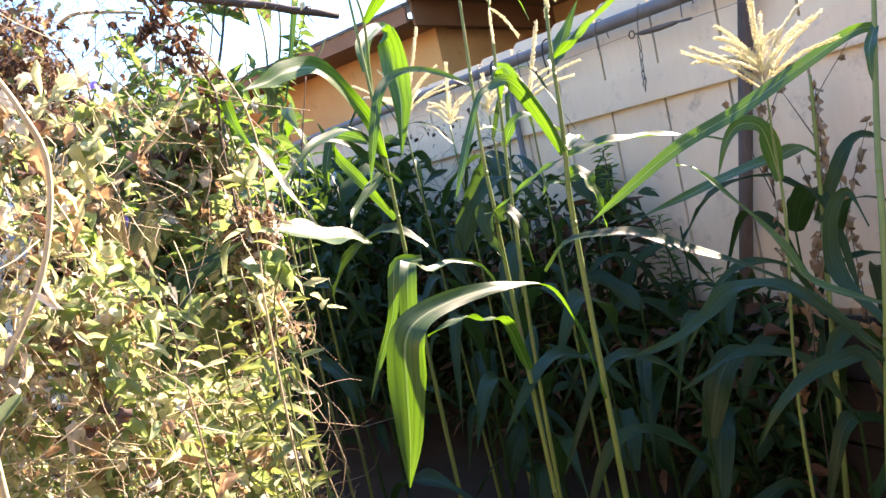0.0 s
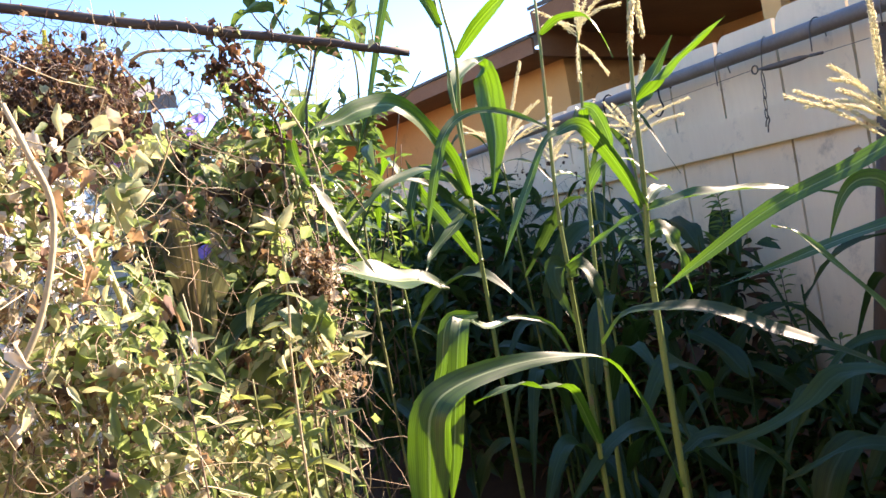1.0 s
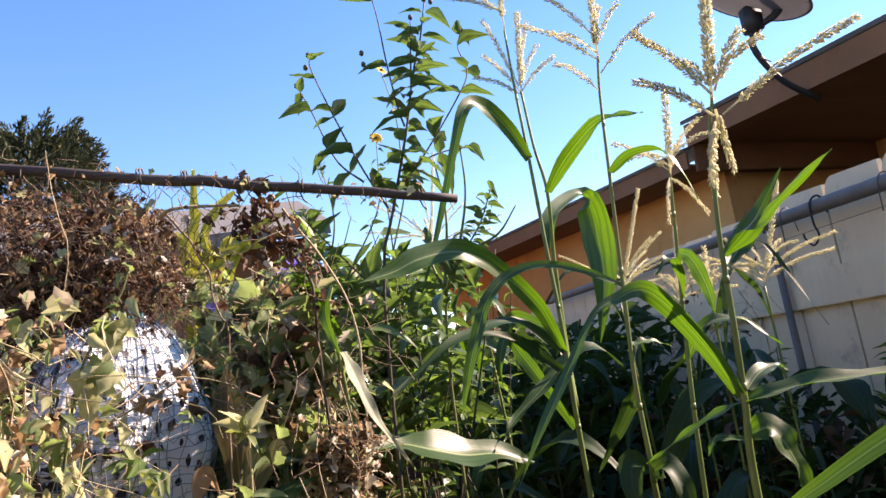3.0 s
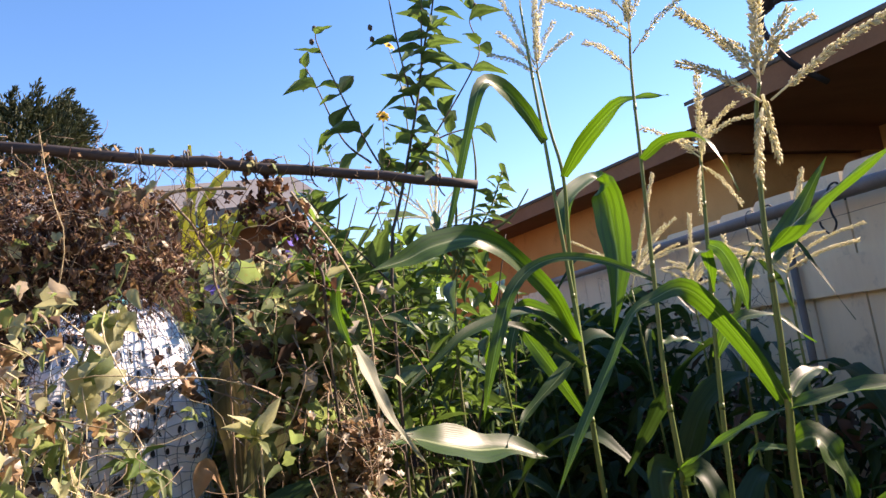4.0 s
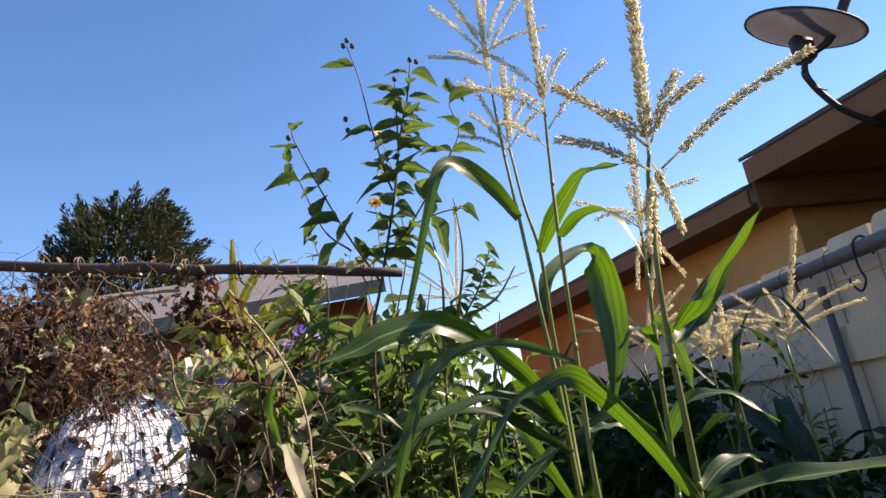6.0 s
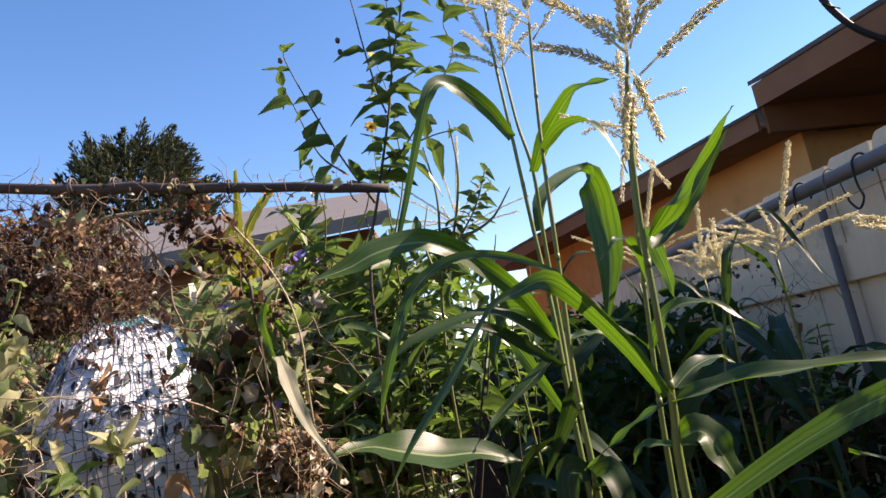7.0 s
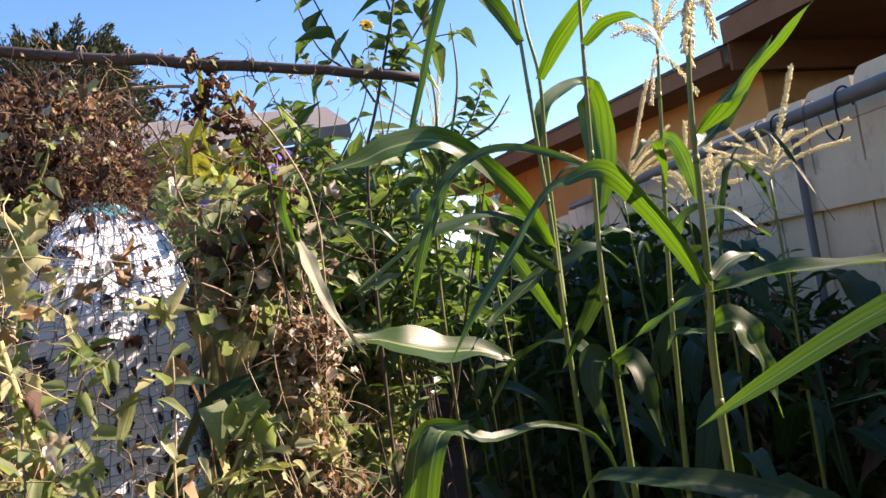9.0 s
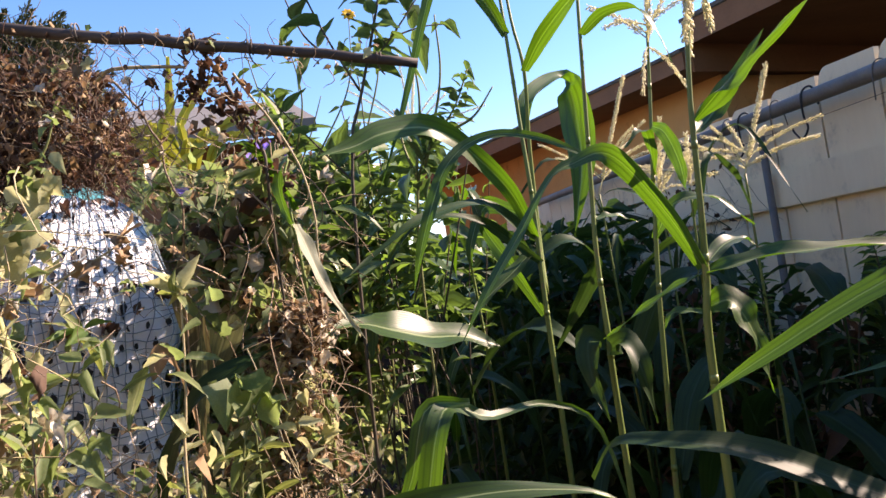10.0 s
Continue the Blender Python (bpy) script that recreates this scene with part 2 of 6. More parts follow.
def fence():
    f = thing("fence", "white painted board fence with scalloped board tops and a flat rail", "fence", "", "structure", (FX, 2, 0))
    rnd = random.Random(4)
    for k in range(-10, 24):
        y0 = 2.0 + k * BOARD
        bm = bmesh.new()
        top = 1.963 + rnd.uniform(-0.008, 0.008)
        gap = 0.0055
        # outline of one board: a level top that dips in a hollow curve at its far end
        prof = [(y0 + gap, 0.03), (y0 + BOARD - gap, 0.03)]
        for q in range(7):
            a = q / 6 * math.pi / 2
            prof.append((y0 + BOARD - gap - 0.055 * (1 - math.cos(a)), top - 0.075 + 0.075 * math.sin(a)))
        prof.append((y0 + gap, top - 0.012))
        v0 = [bm.verts.new((FX, y, z)) for y, z in prof]
        v1 = [bm.verts.new((FX + 0.019, y, z)) for y, z in prof]
        bm.faces.new(v0)
        bm.faces.new(v1[::-1])
        for q in range(len(prof)):
            w = (q + 1) % len(prof)
            bm.faces.new((v0[w], v0[q], v1[q], v1[w]))
        bmesh.ops.recalc_face_normals(bm, faces=bm.faces)
        part("board", bm, PAINT, f, smooth=False)
    # added sheet that keeps light out of the gaps so they read dark
    bm = bmesh.new()
    box(bm, FX + 0.021, -1.1, 0.03, FX + 0.032, 9.0, 1.876)
    part("backing", bm, DARK_WOOD, f, "dark sheet added behind the boards to block light through the gaps", smooth=False)
    for z0, z1 in ((1.512, 1.648), (0.69, 0.775)):
        bm = bmesh.new()
        box(bm, FX - 0.028, -1.1, z0, FX - 0.002, 9.0, z1, 0.003)
        part("rail", bm, PAINT, f, smooth=False)
    return f


fence()
# dark planks added over the foot of the boards
kick = thing("kickboard", "dark planks added along the foot of the white fence", "plank", at=(1.42, 2, 0))
for z0 in (0.02, 0.245, 0.465):
    bm = bmesh.new()
    box(bm, 1.42, -1.1, z0, 1.455, 8.2, z0 + 0.212, 0.006)
    part("plank", bm, DARK_WOOD, kick, smooth=False)

# ---- pipe along the fence with its posts ----
pipe = thing("pipe_rail", "grey galvanised pipe rail on posts in front of the white fence", "pipe", at=(1.4, 2, 0))
bm = bmesh.new()
tube(bm, [(1.40, -1.0, 1.76), (1.40, 2.0, 1.85), (1.40, 6.0, 1.96)], 0.026, 12, 14)
part("pipe", bm, STEEL, pipe)
for y0, y1, z, r, mat in ((1.60, 1.22, 1.78, 0.024, POST), (2.62, 2.61, 1.80, 0.015, STEEL)):
    bm = bmesh.new()
    tube(bm, [(1.452, y0, 0), (1.445, y1, z)], r, 12)
    part("post", bm, mat, pipe)


# ---- house behind the fence ----
def house():
    h = thing("house", "tan stucco house with brown eaves and a dark shingle roof", "house", at=(4, 7, 0))
    d = Vector((-0.33, 0.944, 0)).normalized()
    o = Vector((d.y, -d.x, 0))
    c0 = Vector((2.9, 5.95, 0))

    def slab(name, mat, s0, s1, t0, t1, z0, z1, rise=0.0, label="", foot=None):
        bm = bmesh.new()
        vs = []
        for s in (s0, s1):
            for t, up in ((t0, 0), (t1, rise)):
                for z, lift in ((z0, up if foot is None else foot), (z1, up)):
                    vs.append(bm.verts.new(c0 + d * s + o * t + Vector((0, 0, z + lift))))
        for q in ((0, 1, 3, 2), (4, 6, 7, 5), (0, 4, 5, 1), (2, 3, 7, 6), (1, 5, 7, 3), (0, 2, 6, 4)):
            bm.faces.new([vs[i] for i in q])
        bmesh.ops.recalc_face_normals(bm, faces=bm.faces)
        return part(name, bm, mat, h, label, smooth=False)

    # upper part, towards the camera
    slab("fascia", WOOD_BROWN, -9, 0, 0, 0.03, 3.13, 3.33)
    slab("soffit", WOOD_BROWN, -9, 0, 0.03, 2.7, 3.15, 3.17)
    slab("roof", SHINGLE, -9, 0.01, -0.02, 5, 3.335, 3.37, 1.6)
    slab("wall", STUCCO, -9, 0.35, 2.603, 2.8, 0, 3.146)
    slab("side_wall", STUCCO, 0.22, 0.35, 0.81, 2.6, 0, 2.94)
    slab("porch_post", STUCCO, -2.27, -2.13, 0.12, 0.26, 0, 3.15)
    bm = bmesh.new()
    tube(bm, [c0 + d * s + o * 0.02 + Vector((0, 0, 3.0)) for s in (-8.5, -5, -1.95)], 0.07, 14, 8)
    part("duct", bm, STEEL, h, "grey round duct under the eave")
    # lower part, beyond
    slab("fascia", WOOD_BROWN, 0, 6.5, -0.05, -0.02, 2.93, 3.08)
    slab("soffit", WOOD_BROWN, 0, 6.5, -0.02, 2.7, 2.95, 2.97)
    slab("roof", SHINGLE, 0, 6.5, -0.08, 5, 3.085, 3.11, 1.4)
    slab("wall", STUCCO, 0.21, 6.3, 0.61, 0.8, 0, 2.95)
    slab("gable_wall", WOOD_BROWN, -0.03, -0.004, 0.035, 5, 2.9, 3.328, 1.6, foot=0.0)
    return h


house()

# ---- pole of the trellis ----
trellis = thing("trellis_pole", "weathered grey wooden pole with wire loops holding up netting", "pole", at=(-0.5, 1.2, 0))
bm = bmesh.new()
rnd = random.Random(2)
tube(bm, [(-1.6 + 1.57 * k / 30, 1.35 - 0.17 * k / 30 + rnd.gauss(0, 0.0012), 2.175 - 0.364 * k / 30 + rnd.gauss(0, 0.0012)) for k in range(31)], [0.0125, 0.0115, 0.0118, 0.0105, 0.0108, 0.0095, 0.0085], 10)
part("pole", bm, BAMBOO, trellis)

# ---- foliage materials ----
CORN = leaf_material("corn_leaf", (0.020, 0.055, 0.013), (0.050, 0.125, 0.026), (0.135, 0.34, 0.006), 0.42, 0.44, 21, (0.26, 0.36, 0.16), None, 7.0)
# darker, duller copy of corn_leaf; the shade of the bed is in its colour
CORN_SHADED = leaf_material("shaded_corn_leaf", (0.009, 0.029, 0.008), (0.026, 0.066, 0.018), (0.06, 0.14, 0.015), 0.5, 0.32, 17, (0.032, 0.075, 0.037), None, 7.0)
CORN.node_tree.nodes["Principled BSDF"].inputs["Specular IOR Level"].default_value = 0.62
CORN.node_tree.nodes["Principled BSDF"].inputs["Sheen Weight"].default_value = 0.12
CORN.node_tree.nodes["Principled BSDF"].inputs["Sheen Roughness"].default_value = 0.35
CORN_SHADED.node_tree.nodes["Principled BSDF"].inputs["Specular IOR Level"].default_value = 0.28
CORN_PALE = leaf_material("bleached_corn_leaf", (0.20, 0.24, 0.15), (0.38, 0.40, 0.27), (0.42, 0.44, 0.22), 0.55, 0.4, 19, (0.6, 0.58, 0.4))
CORN_DRY = leaf_material("withered_olive_leaf", (0.03, 0.036, 0.018), (0.08, 0.085, 0.04), (0.16, 0.14, 0.06), 0.7, 0.25, 7, (0.2, 0.18, 0.1))
CORN_OLIVE = leaf_material("dull_olive_leaf", (0.07, 0.09, 0.045), (0.16, 0.18, 0.095), (0.24, 0.26, 0.10), 0.6, 0.3, 9, (0.3, 0.3, 0.18))
STALK = surface("corn_stalk", (0.09, 0.15, 0.03), (0.18, 0.25, 0.06), 9, 60, 0.5, 0, 0.25, (1, 1, 0.2), (0.20, 0.12, 0.07))
TASSEL = leaf_material("corn_tassel", (0.70, 0.66, 0.47), (0.90, 0.87, 0.69), (0.90, 0.88, 0.60), 0.7, 0.55, 0, (0, 0, 0), None, 60)
SUN_LEAF = leaf_material("broad_green_leaf", (0.024, 0.060, 0.021), (0.120, 0.190, 0.090), (0.19, 0.36, 0.04), 0.30, 0.34, 3, (0.16, 0.24, 0.10), None, 20)
PALE_GREEN = leaf_material("pale_green_leaf", (0.10, 0.135, 0.045), (0.22, 0.27, 0.11), (0.42, 0.50, 0.10), 0.55, 0.4, 3, (0.3, 0.34, 0.16))
SUN_STEM = surface("dark_plant_stem", (0.035, 0.03, 0.022), (0.09, 0.075, 0.045), 8, 70, 0.7, 0, 0.4)
PALE_STEM = surface("yellow_green_stem", (0.30, 0.32, 0.12), (0.48, 0.48, 0.20), 10, 80, 0.6, 0, 0.3)
GREEN_STEM = surface("green_plant_stem", (0.09, 0.12, 0.03), (0.18, 0.20, 0.07), 8, 70, 0.65, 0, 0.3)
PETAL = leaf_material("yellow_petal", (0.75, 0.40, 0.02), (0.9, 0.58, 0.03), (0.9, 0.5, 0.02), 0.6, 0.4)
VIOLET = leaf_material("violet_petal", (0.20, 0.14, 0.58), (0.36, 0.27, 0.78), (0.36, 0.26, 0.85), 0.6, 0.45)
VINE_GREEN = leaf_material("vine_leaf_green", (0.045, 0.090, 0.034), (0.17, 0.235, 0.105), (0.34, 0.48, 0.13), 0.6, 0.48, 0, (0, 0, 0), (0.24, 0.20, 0.07))
VINE_YELLOW = leaf_material("vine_leaf_yellowing", (0.25, 0.28, 0.12), (0.49, 0.51, 0.28), (0.60, 0.61, 0.30), 0.65, 0.45, 0, (0, 0, 0), (0.36, 0.29, 0.13))
DRY = leaf_material("dry_leaf", (0.13, 0.083, 0.047), (0.40, 0.275, 0.16), (0.42, 0.28, 0.14), 0.8, 0.3, 0, (0, 0, 0), None, 25)
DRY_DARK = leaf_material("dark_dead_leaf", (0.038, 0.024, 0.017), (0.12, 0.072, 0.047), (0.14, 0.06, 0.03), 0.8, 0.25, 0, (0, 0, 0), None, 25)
DRY_PALE = leaf_material("pale_dry_leaf", (0.38, 0.33, 0.24), (0.66, 0.61, 0.49), (0.58, 0.50, 0.34), 0.8, 0.3, 0, (0, 0, 0), (0.24, 0.15, 0.08), 25)
TWIG = surface("dry_vine_stem", (0.12, 0.08, 0.05), (0.34, 0.27, 0.18), 10, 80, 0.85, 0, 0.4)
TWIG_RED = surface("reddish_dry_stem", (0.045, 0.022, 0.016), (0.13, 0.066, 0.042), 10, 80, 0.85, 0, 0.4)
TWIG_PALE = surface("pale_vine_stem", (0.30, 0.25, 0.14), (0.50, 0.44, 0.27), 10, 80, 0.8, 0, 0.3)
WIRE = surface("netting_wire", (0.08, 0.075, 0.07), (0.17, 0.16, 0.15), 20, 90, 0.6, 0.4, 0.1)
NET = surface("blue_grey_plastic_net", (0.10, 0.15, 0.19), (0.30, 0.40, 0.46), 9, 60, 0.5, 0, 0.1)
SACK = surface("white_woven_plastic", (0.78, 0.80, 0.83), (0.88, 0.89, 0.90), 5, 150, 0.55, 0, 0.4)
TEAL = surface("teal_plastic", (0.03, 0.22, 0.25), (0.06, 0.32, 0.36), 9, 60, 0.5, 0, 0.2)
PALE_TEAL = surface("pale_teal_plastic", (0.20, 0.42, 0.50), (0.45, 0.62, 0.68), 14, 90, 0.6, 0, 0.2)
CACTUS = leaf_material("cactus_stem", (0.20, 0.23, 0.03), (0.42, 0.42, 0.08), (0.50, 0.52, 0.06), 0.5, 0.3)
CONIFER = leaf_material("conifer_foliage", (0.010, 0.018, 0.009), (0.055, 0.068, 0.028), (0.07, 0.09, 0.03), 0.8, 0.12, 0, (0, 0, 0), None, 1.5)
DISH = surface("dish_metal", (0.20, 0.197, 0.20), (0.27, 0.267, 0.27), 3, 60, 0.6, 0.1, 0.1)
BLACK = surface("black_metal", (0.015, 0.015, 0.017), (0.035, 0.035, 0.038), 6, 60, 0.6, 0.3, 0.2)

# ---- pieces of plants ----
def grid_leaf(kind="oval", curl=0.2, fold=0.25, n=6, rag=0.0, seed=1, half=2):
    """Template of a small leaf, one unit long along x: points and quads on a grid of n rows, and their UVs. rag: torn and puckered."""
    rnd = random.Random(seed)
    rows, uv = [], []
    for i in range(n):
        s = i / (n - 1)
        if kind == "heart":
            w = 0.46 * math.sin(math.pi * min(1, s * 0.75 + 0.25)) ** 0.9 if s < 1 else 0.01
        elif kind == "lance":
            w = 0.14 * math.sin(math.pi * (0.06 + 0.93 * s ** 0.85)) + 0.006
        elif kind == "pointed":
            w = 0.22 * math.sin(math.pi * (0.08 + 0.91 * s ** 0.62)) + 0.005
        else:
            w = 0.25 * math.sin(math.pi * (0.08 + 0.91 * s ** 0.75)) + 0.005
        bend = rnd.uniform(-0.12, 0.12) * rag
        for j in range(-half, half + 1):
            q = j / half
            edge = 1 + (rnd.uniform(-0.55, 0.3) * rag if abs(j) == half else 0)
            back = -0.16 * abs(q) if kind == "heart" and i == 0 else 0
            rows.append((s + back + (rnd.uniform(-0.08, 0.08) * rag if abs(j) == half else 0), q * w * edge + bend, abs(q) * w * fold * 1.6 - curl * s * s + rnd.uniform(-0.16, 0.16) * rag * min(1, w * 5)))
            uv.append(((q + 1) / 2, s))
    k = 2 * half + 1
    quads = [(i * k + j, (i + 1) * k + j, (i + 1) * k + j + 1, i * k + j + 1) for i in range(n - 1) for j in range(k - 1)]
    return np.array(rows), quads, uv


def scatter(name, placed, mats, parent=None):
    """One mesh of many leaves. placed: rows of (template, matrix, material index)."""
    vs, fs, mi, uvs, k = [], [], [], [], 0
    for (pts, quads, uv), m, slot in placed:
        a = np.array(m)
        vs.append(pts @ a[:3, :3].T + a[:3, 3])
        for q in quads:
            fs.append([c + k for c in q])
            mi.append(slot)
            uvs.extend(uv[c] for c in q)
        k += len(pts)
    me = bpy.data.meshes.new(name)
    me.from_pydata(np.concatenate(vs).tolist(), [], fs)
    for m in mats:
        me.materials.append(m)
    me.polygons.foreach_set("material_index", mi)
    me.polygons.foreach_set("use_smooth", [True] * len(fs))
    layer = me.uv_layers.new(name="UVMap")
    layer.data.foreach_set("uv", [c for q in uvs for c in q])
    ob = new(name, me)
    if parent is not None:
        ob.parent = parent
        ob.matrix_parent_inverse = world_of(parent).inverted()
    return ob


def leaf_pose(p, d, size, roll, up=(0, 0, 1)):
    """A leaf at p that points along d; size in metres; roll in radians."""
    d = Vector(d).normalized()
    side = Vector(up).cross(d)
    side = side.normalized() if side.length > 1e-3 else d.orthogonal().normalized()
    z = d.cross(side)
    side, z = side * math.cos(roll) + z * math.sin(roll), z * math.cos(roll) - side * math.sin(roll)
    return Matrix(((d.x * size, side.x * size, z.x * size, p[0]), (d.y * size, side.y * size, z.y * size, p[1]), (d.z * size, side.z * size, z.z * size, p[2]), (0, 0, 0, 1)))


HEARTS = [grid_leaf("heart", c, f, 6, 0.6, q) for q, (c, f) in enumerate(((0.1, 0.15), (0.35, 0.5), (-0.1, 0.6), (0.5, -0.2), (0.3, 0.9), (0.7, 0.3)))]
OVALS = [grid_leaf("oval", c, f, 6, 0.25, q) for q, (c, f) in enumerate(((0.12, 0.2), (0.3, 0.45), (0.5, 0.1), (-0.05, 0.35)))]
POINTED = [grid_leaf("pointed", c, f, 7, 0.2, q) for q, (c, f) in enumerate(((0.12, 0.2), (0.3, 0.5), (0.5, 0.3), (-0.05, 0.35), (0.2, 0.8)))]
LANCES = [grid_leaf("lance", c, f, 6, 0.2, q) for q, (c, f) in enumerate(((0.15, 0.3), (0.35, 0.5), (0.05, 0.6), (0.5, 0.2)))]
CRUMPLED = [grid_leaf("heart", c, f, 6, 1.3, q) for q, (c, f) in enumerate(((0.9, 1.2), (-0.7, 1.6), (1.2, 0.8), (0.6, -1.4), (0.3, 2.2), (1.0, -0.6)))]
TINY = [grid_leaf("heart", c, f, 4, 1.3, q, 1) for q, (c, f) in enumerate(((0.9, 1.2), (-0.7, 1.6), (1.2, 0.8), (0.6, -1.4), (0.3, 2.2)))]
NEEDLES = [grid_leaf("lance", c, f, 4, 0.4, q, 1) for q, (c, f) in enumerate(((0.2, 0.3), (0.5, 0.5), (-0.2, 0.6)))]


def mesh_of(template, mat, name="leaf"):
    pts, quads, uv = template
    me = bpy.data.meshes.new(name)
    me.from_pydata(pts.tolist(), [], quads)
    me.materials.append(mat)
    me.polygons.foreach_set("use_smooth", [True] * len(quads))
    layer = me.uv_layers.new(name="UVMap")
    layer.data.foreach_set("uv", [c for q in quads for v in q for c in uv[v]])
    return me


# ---- corn ----
leaf_seed = [0]


def leaf(plant, points, width, face=(0, -0.5, 0.85), mat=None, label="", fold=0.28, ripple=0.10, n=20, twist=0.0, widths=None):
    leaf_seed[0] += 1
    width *= 0.82
    turn_side = lambda f: (f[0] - 0.25, f[1] * 0.75, f[2]) if f[1] < -0.7 and f[0] < 0.1 else f
    face = tuple(turn_side(f) for f in face) if isinstance(face[0], tuple) else turn_side(face)
    bm = bmesh.new()
    shape = None
    if widths:
        shape = lambda s: widths[min(int(s * (len(widths) - 1)), len(widths) - 2)] * (1 - (s * (len(widths) - 1)) % 1 if s < 1 else 0) + widths[min(int(s * (len(widths) - 1)) + 1, len(widths) - 1)] * ((s * (len(widths) - 1)) % 1 if s < 1 else 1)
    ribbon(bm, points, width, face, n, 6, fold, ripple, shape, twist, leaf_seed[0])
    return part("leaf", bm, mat or CORN, plant, label)


def stalk(plant, points, r0=0.009, r1=0.004, nodes=True, mat=None):
    bm = bmesh.new()
    pts = smooth_path(points, 40)
    tube(bm, pts, [r0, (r0 + r1) / 2, r1], 8)
    if nodes:
        for k in range(4, 38, 7):
            d = (pts[k + 1] - pts[k - 1]).normalized()
            r = r0 + (r1 - r0) * k / 40
            tube(bm, [pts[k] - d * 0.006, pts[k], pts[k] + d * 0.006], [r * 1.02, r * 1.13, r * 1.02], 8)
    return part("stalk", bm, mat or STALK, plant)


def florets(bm, a, b, r, count, rnd, droop=0.0):
    """A tassel branch from a to b: a thin axis set with small hanging husks."""
    a, b = Vector(a), Vector(b)
    mid = a.lerp(b, 0.5) + Vector((0, 0, droop))
    axis = smooth_path([a, mid, b], 10)
    tube(bm, axis, [r * 0.35, r * 0.2], 4)
    uvl = bm.loops.layers.uv.verify()
    for k in range(count):
        s = (k + rnd.random()) / count
        if s < 0.12:
            continue
        i = min(int(s * 9), 8)
        p = axis[i].lerp(axis[i + 1], s * 9 - i)
        d = (axis[i + 1] - axis[i]).normalized()
        o = Vector((rnd.uniform(-1, 1), rnd.uniform(-1, 1), rnd.uniform(-1, 1)))
        o = (o - d * o.dot(d)).normalized()
        w = (d * 0.9 + o * rnd.uniform(0.3, 0.9) + Vector((0, 0, -0.35))).normalized()
        ln, th = r * rnd.uniform(1.0, 1.8), r * rnd.uniform(0.21, 0.34)
        u = w.orthogonal().normalized()
        v = w.cross(u)
        c = p + o * r * 0.35
        base, tip = bm.verts.new(c), bm.verts.new(c + w * ln)
        ring = [bm.verts.new(c + w * ln * 0.5 + (u * math.cos(q) + v * math.sin(q)) * th) for q in (0, 2.09, 4.19)]
        for q in range(3):
            bm.faces.new((base, ring[q], ring[(q + 1) % 3]))
            bm.faces.new((tip, ring[(q + 1) % 3], ring[q]))


def tassel(plant, base, tip, branches, r=0.006, seed=1, dense=1.0):
    """The main spike is the part, its side branches are sub-parts."""
    rnd = random.Random(seed)
    bm = bmesh.new()
    length = (Vector(tip) - Vector(base)).length
    florets(bm, base, tip, r * 1.25, int(length * 1500 * dense), rnd)
    main = part("tassel", bm, TASSEL, plant, "cream flowering tassel")
    for a, b in branches:
        bm = bmesh.new()
        ln = (Vector(b) - Vector(a)).length
        florets(bm, a, b, r, int(ln * 1050 * dense), rnd, 0.012)
        part("tassel_branch", bm, TASSEL, main)
    return main


def fan(base, tip, count, spread, seed):
    """Side branches for a small tassel."""
    rnd = random.Random(seed)
    base, tip = Vector(base), Vector(tip)
    ln = (tip - base).length
    out = []
    for k in range(count):
        a = k / count * math.tau + rnd.uniform(-0.4, 0.4)
        s = rnd.uniform(0, 0.25)
        d = Vector((math.cos(a) * spread, math.sin(a) * spread, rnd.uniform(0.1, 0.8))).normalized()
        p = base.lerp(tip, s)
        out.append((p, p + d * ln * rnd.uniform(0.4, 0.75)))
    return out


def corn(label):
    return thing("corn_plant", label, "corn plant", "corn plants in the bed")


plant = corn("tall green corn plant with a heavy cream tassel, in soil")
stalk(plant, [(0.27, 0.90, 0.0), (0.272, 0.885, 0.7), (0.279, 0.880, 1.240), (0.290, 0.877, 1.373), (0.296, 0.870, 1.485), (0.307, 0.870, 1.639), (0.329, 0.870, 1.788), (0.340, 0.860, 1.839)], 0.0078, 0.0024)
tassel(plant, (0.338, 0.862, 1.830), (0.372, 0.850, 2.079), [
    ((0.340, 0.860, 1.845), (0.231, 0.850, 1.954)), ((0.336, 0.86, 1.81), (0.219, 0.850, 1.877)), ((0.348, 0.855, 1.809), (0.566, 0.800, 1.921)),
    ((0.345, 0.858, 1.85), (0.403, 0.850, 1.941)), ((0.345, 0.86, 1.86), (0.429, 0.840, 1.924)), ((0.34, 0.86, 1.86), (0.304, 0.870, 1.909)),
    ((0.335, 0.86, 1.80), (0.30, 0.85, 1.70)), ((0.335, 0.86, 1.80), (0.32, 0.88, 1.69)), ((0.34, 0.86, 1.82), (0.37, 0.90, 1.73))], 0.0064, 3, 1.5)
leaf(plant, [(0.288, 0.877, 1.386), (0.250, 0.870, 1.459), (0.197, 0.860, 1.534), (0.163, 0.860, 1.562), (0.124, 0.860, 1.554), (0.081, 0.850, 1.535), (0.019, 0.820, 1.461), (-0.037, 0.780, 1.399), (-0.086, 0.752, 1.337)], 0.052, ((-0.6, -0.75, 0.15), (-0.5, -0.8, 0.15)), n=30, ripple=0.04, fold=0.20, widths=[0.38, 0.66, 0.76, 0.68, 0.42, 0.34, 0.42, 0.36, 0.03])
leaf(plant, [(0.290, 0.877, 1.377), (0.359, 0.860, 1.388), (0.453, 0.845, 1.388), (0.596, 0.840, 1.373), (0.779, 0.850, 1.332)], 0.044, (0.25, -0.45, 0.85), fold=0.5)
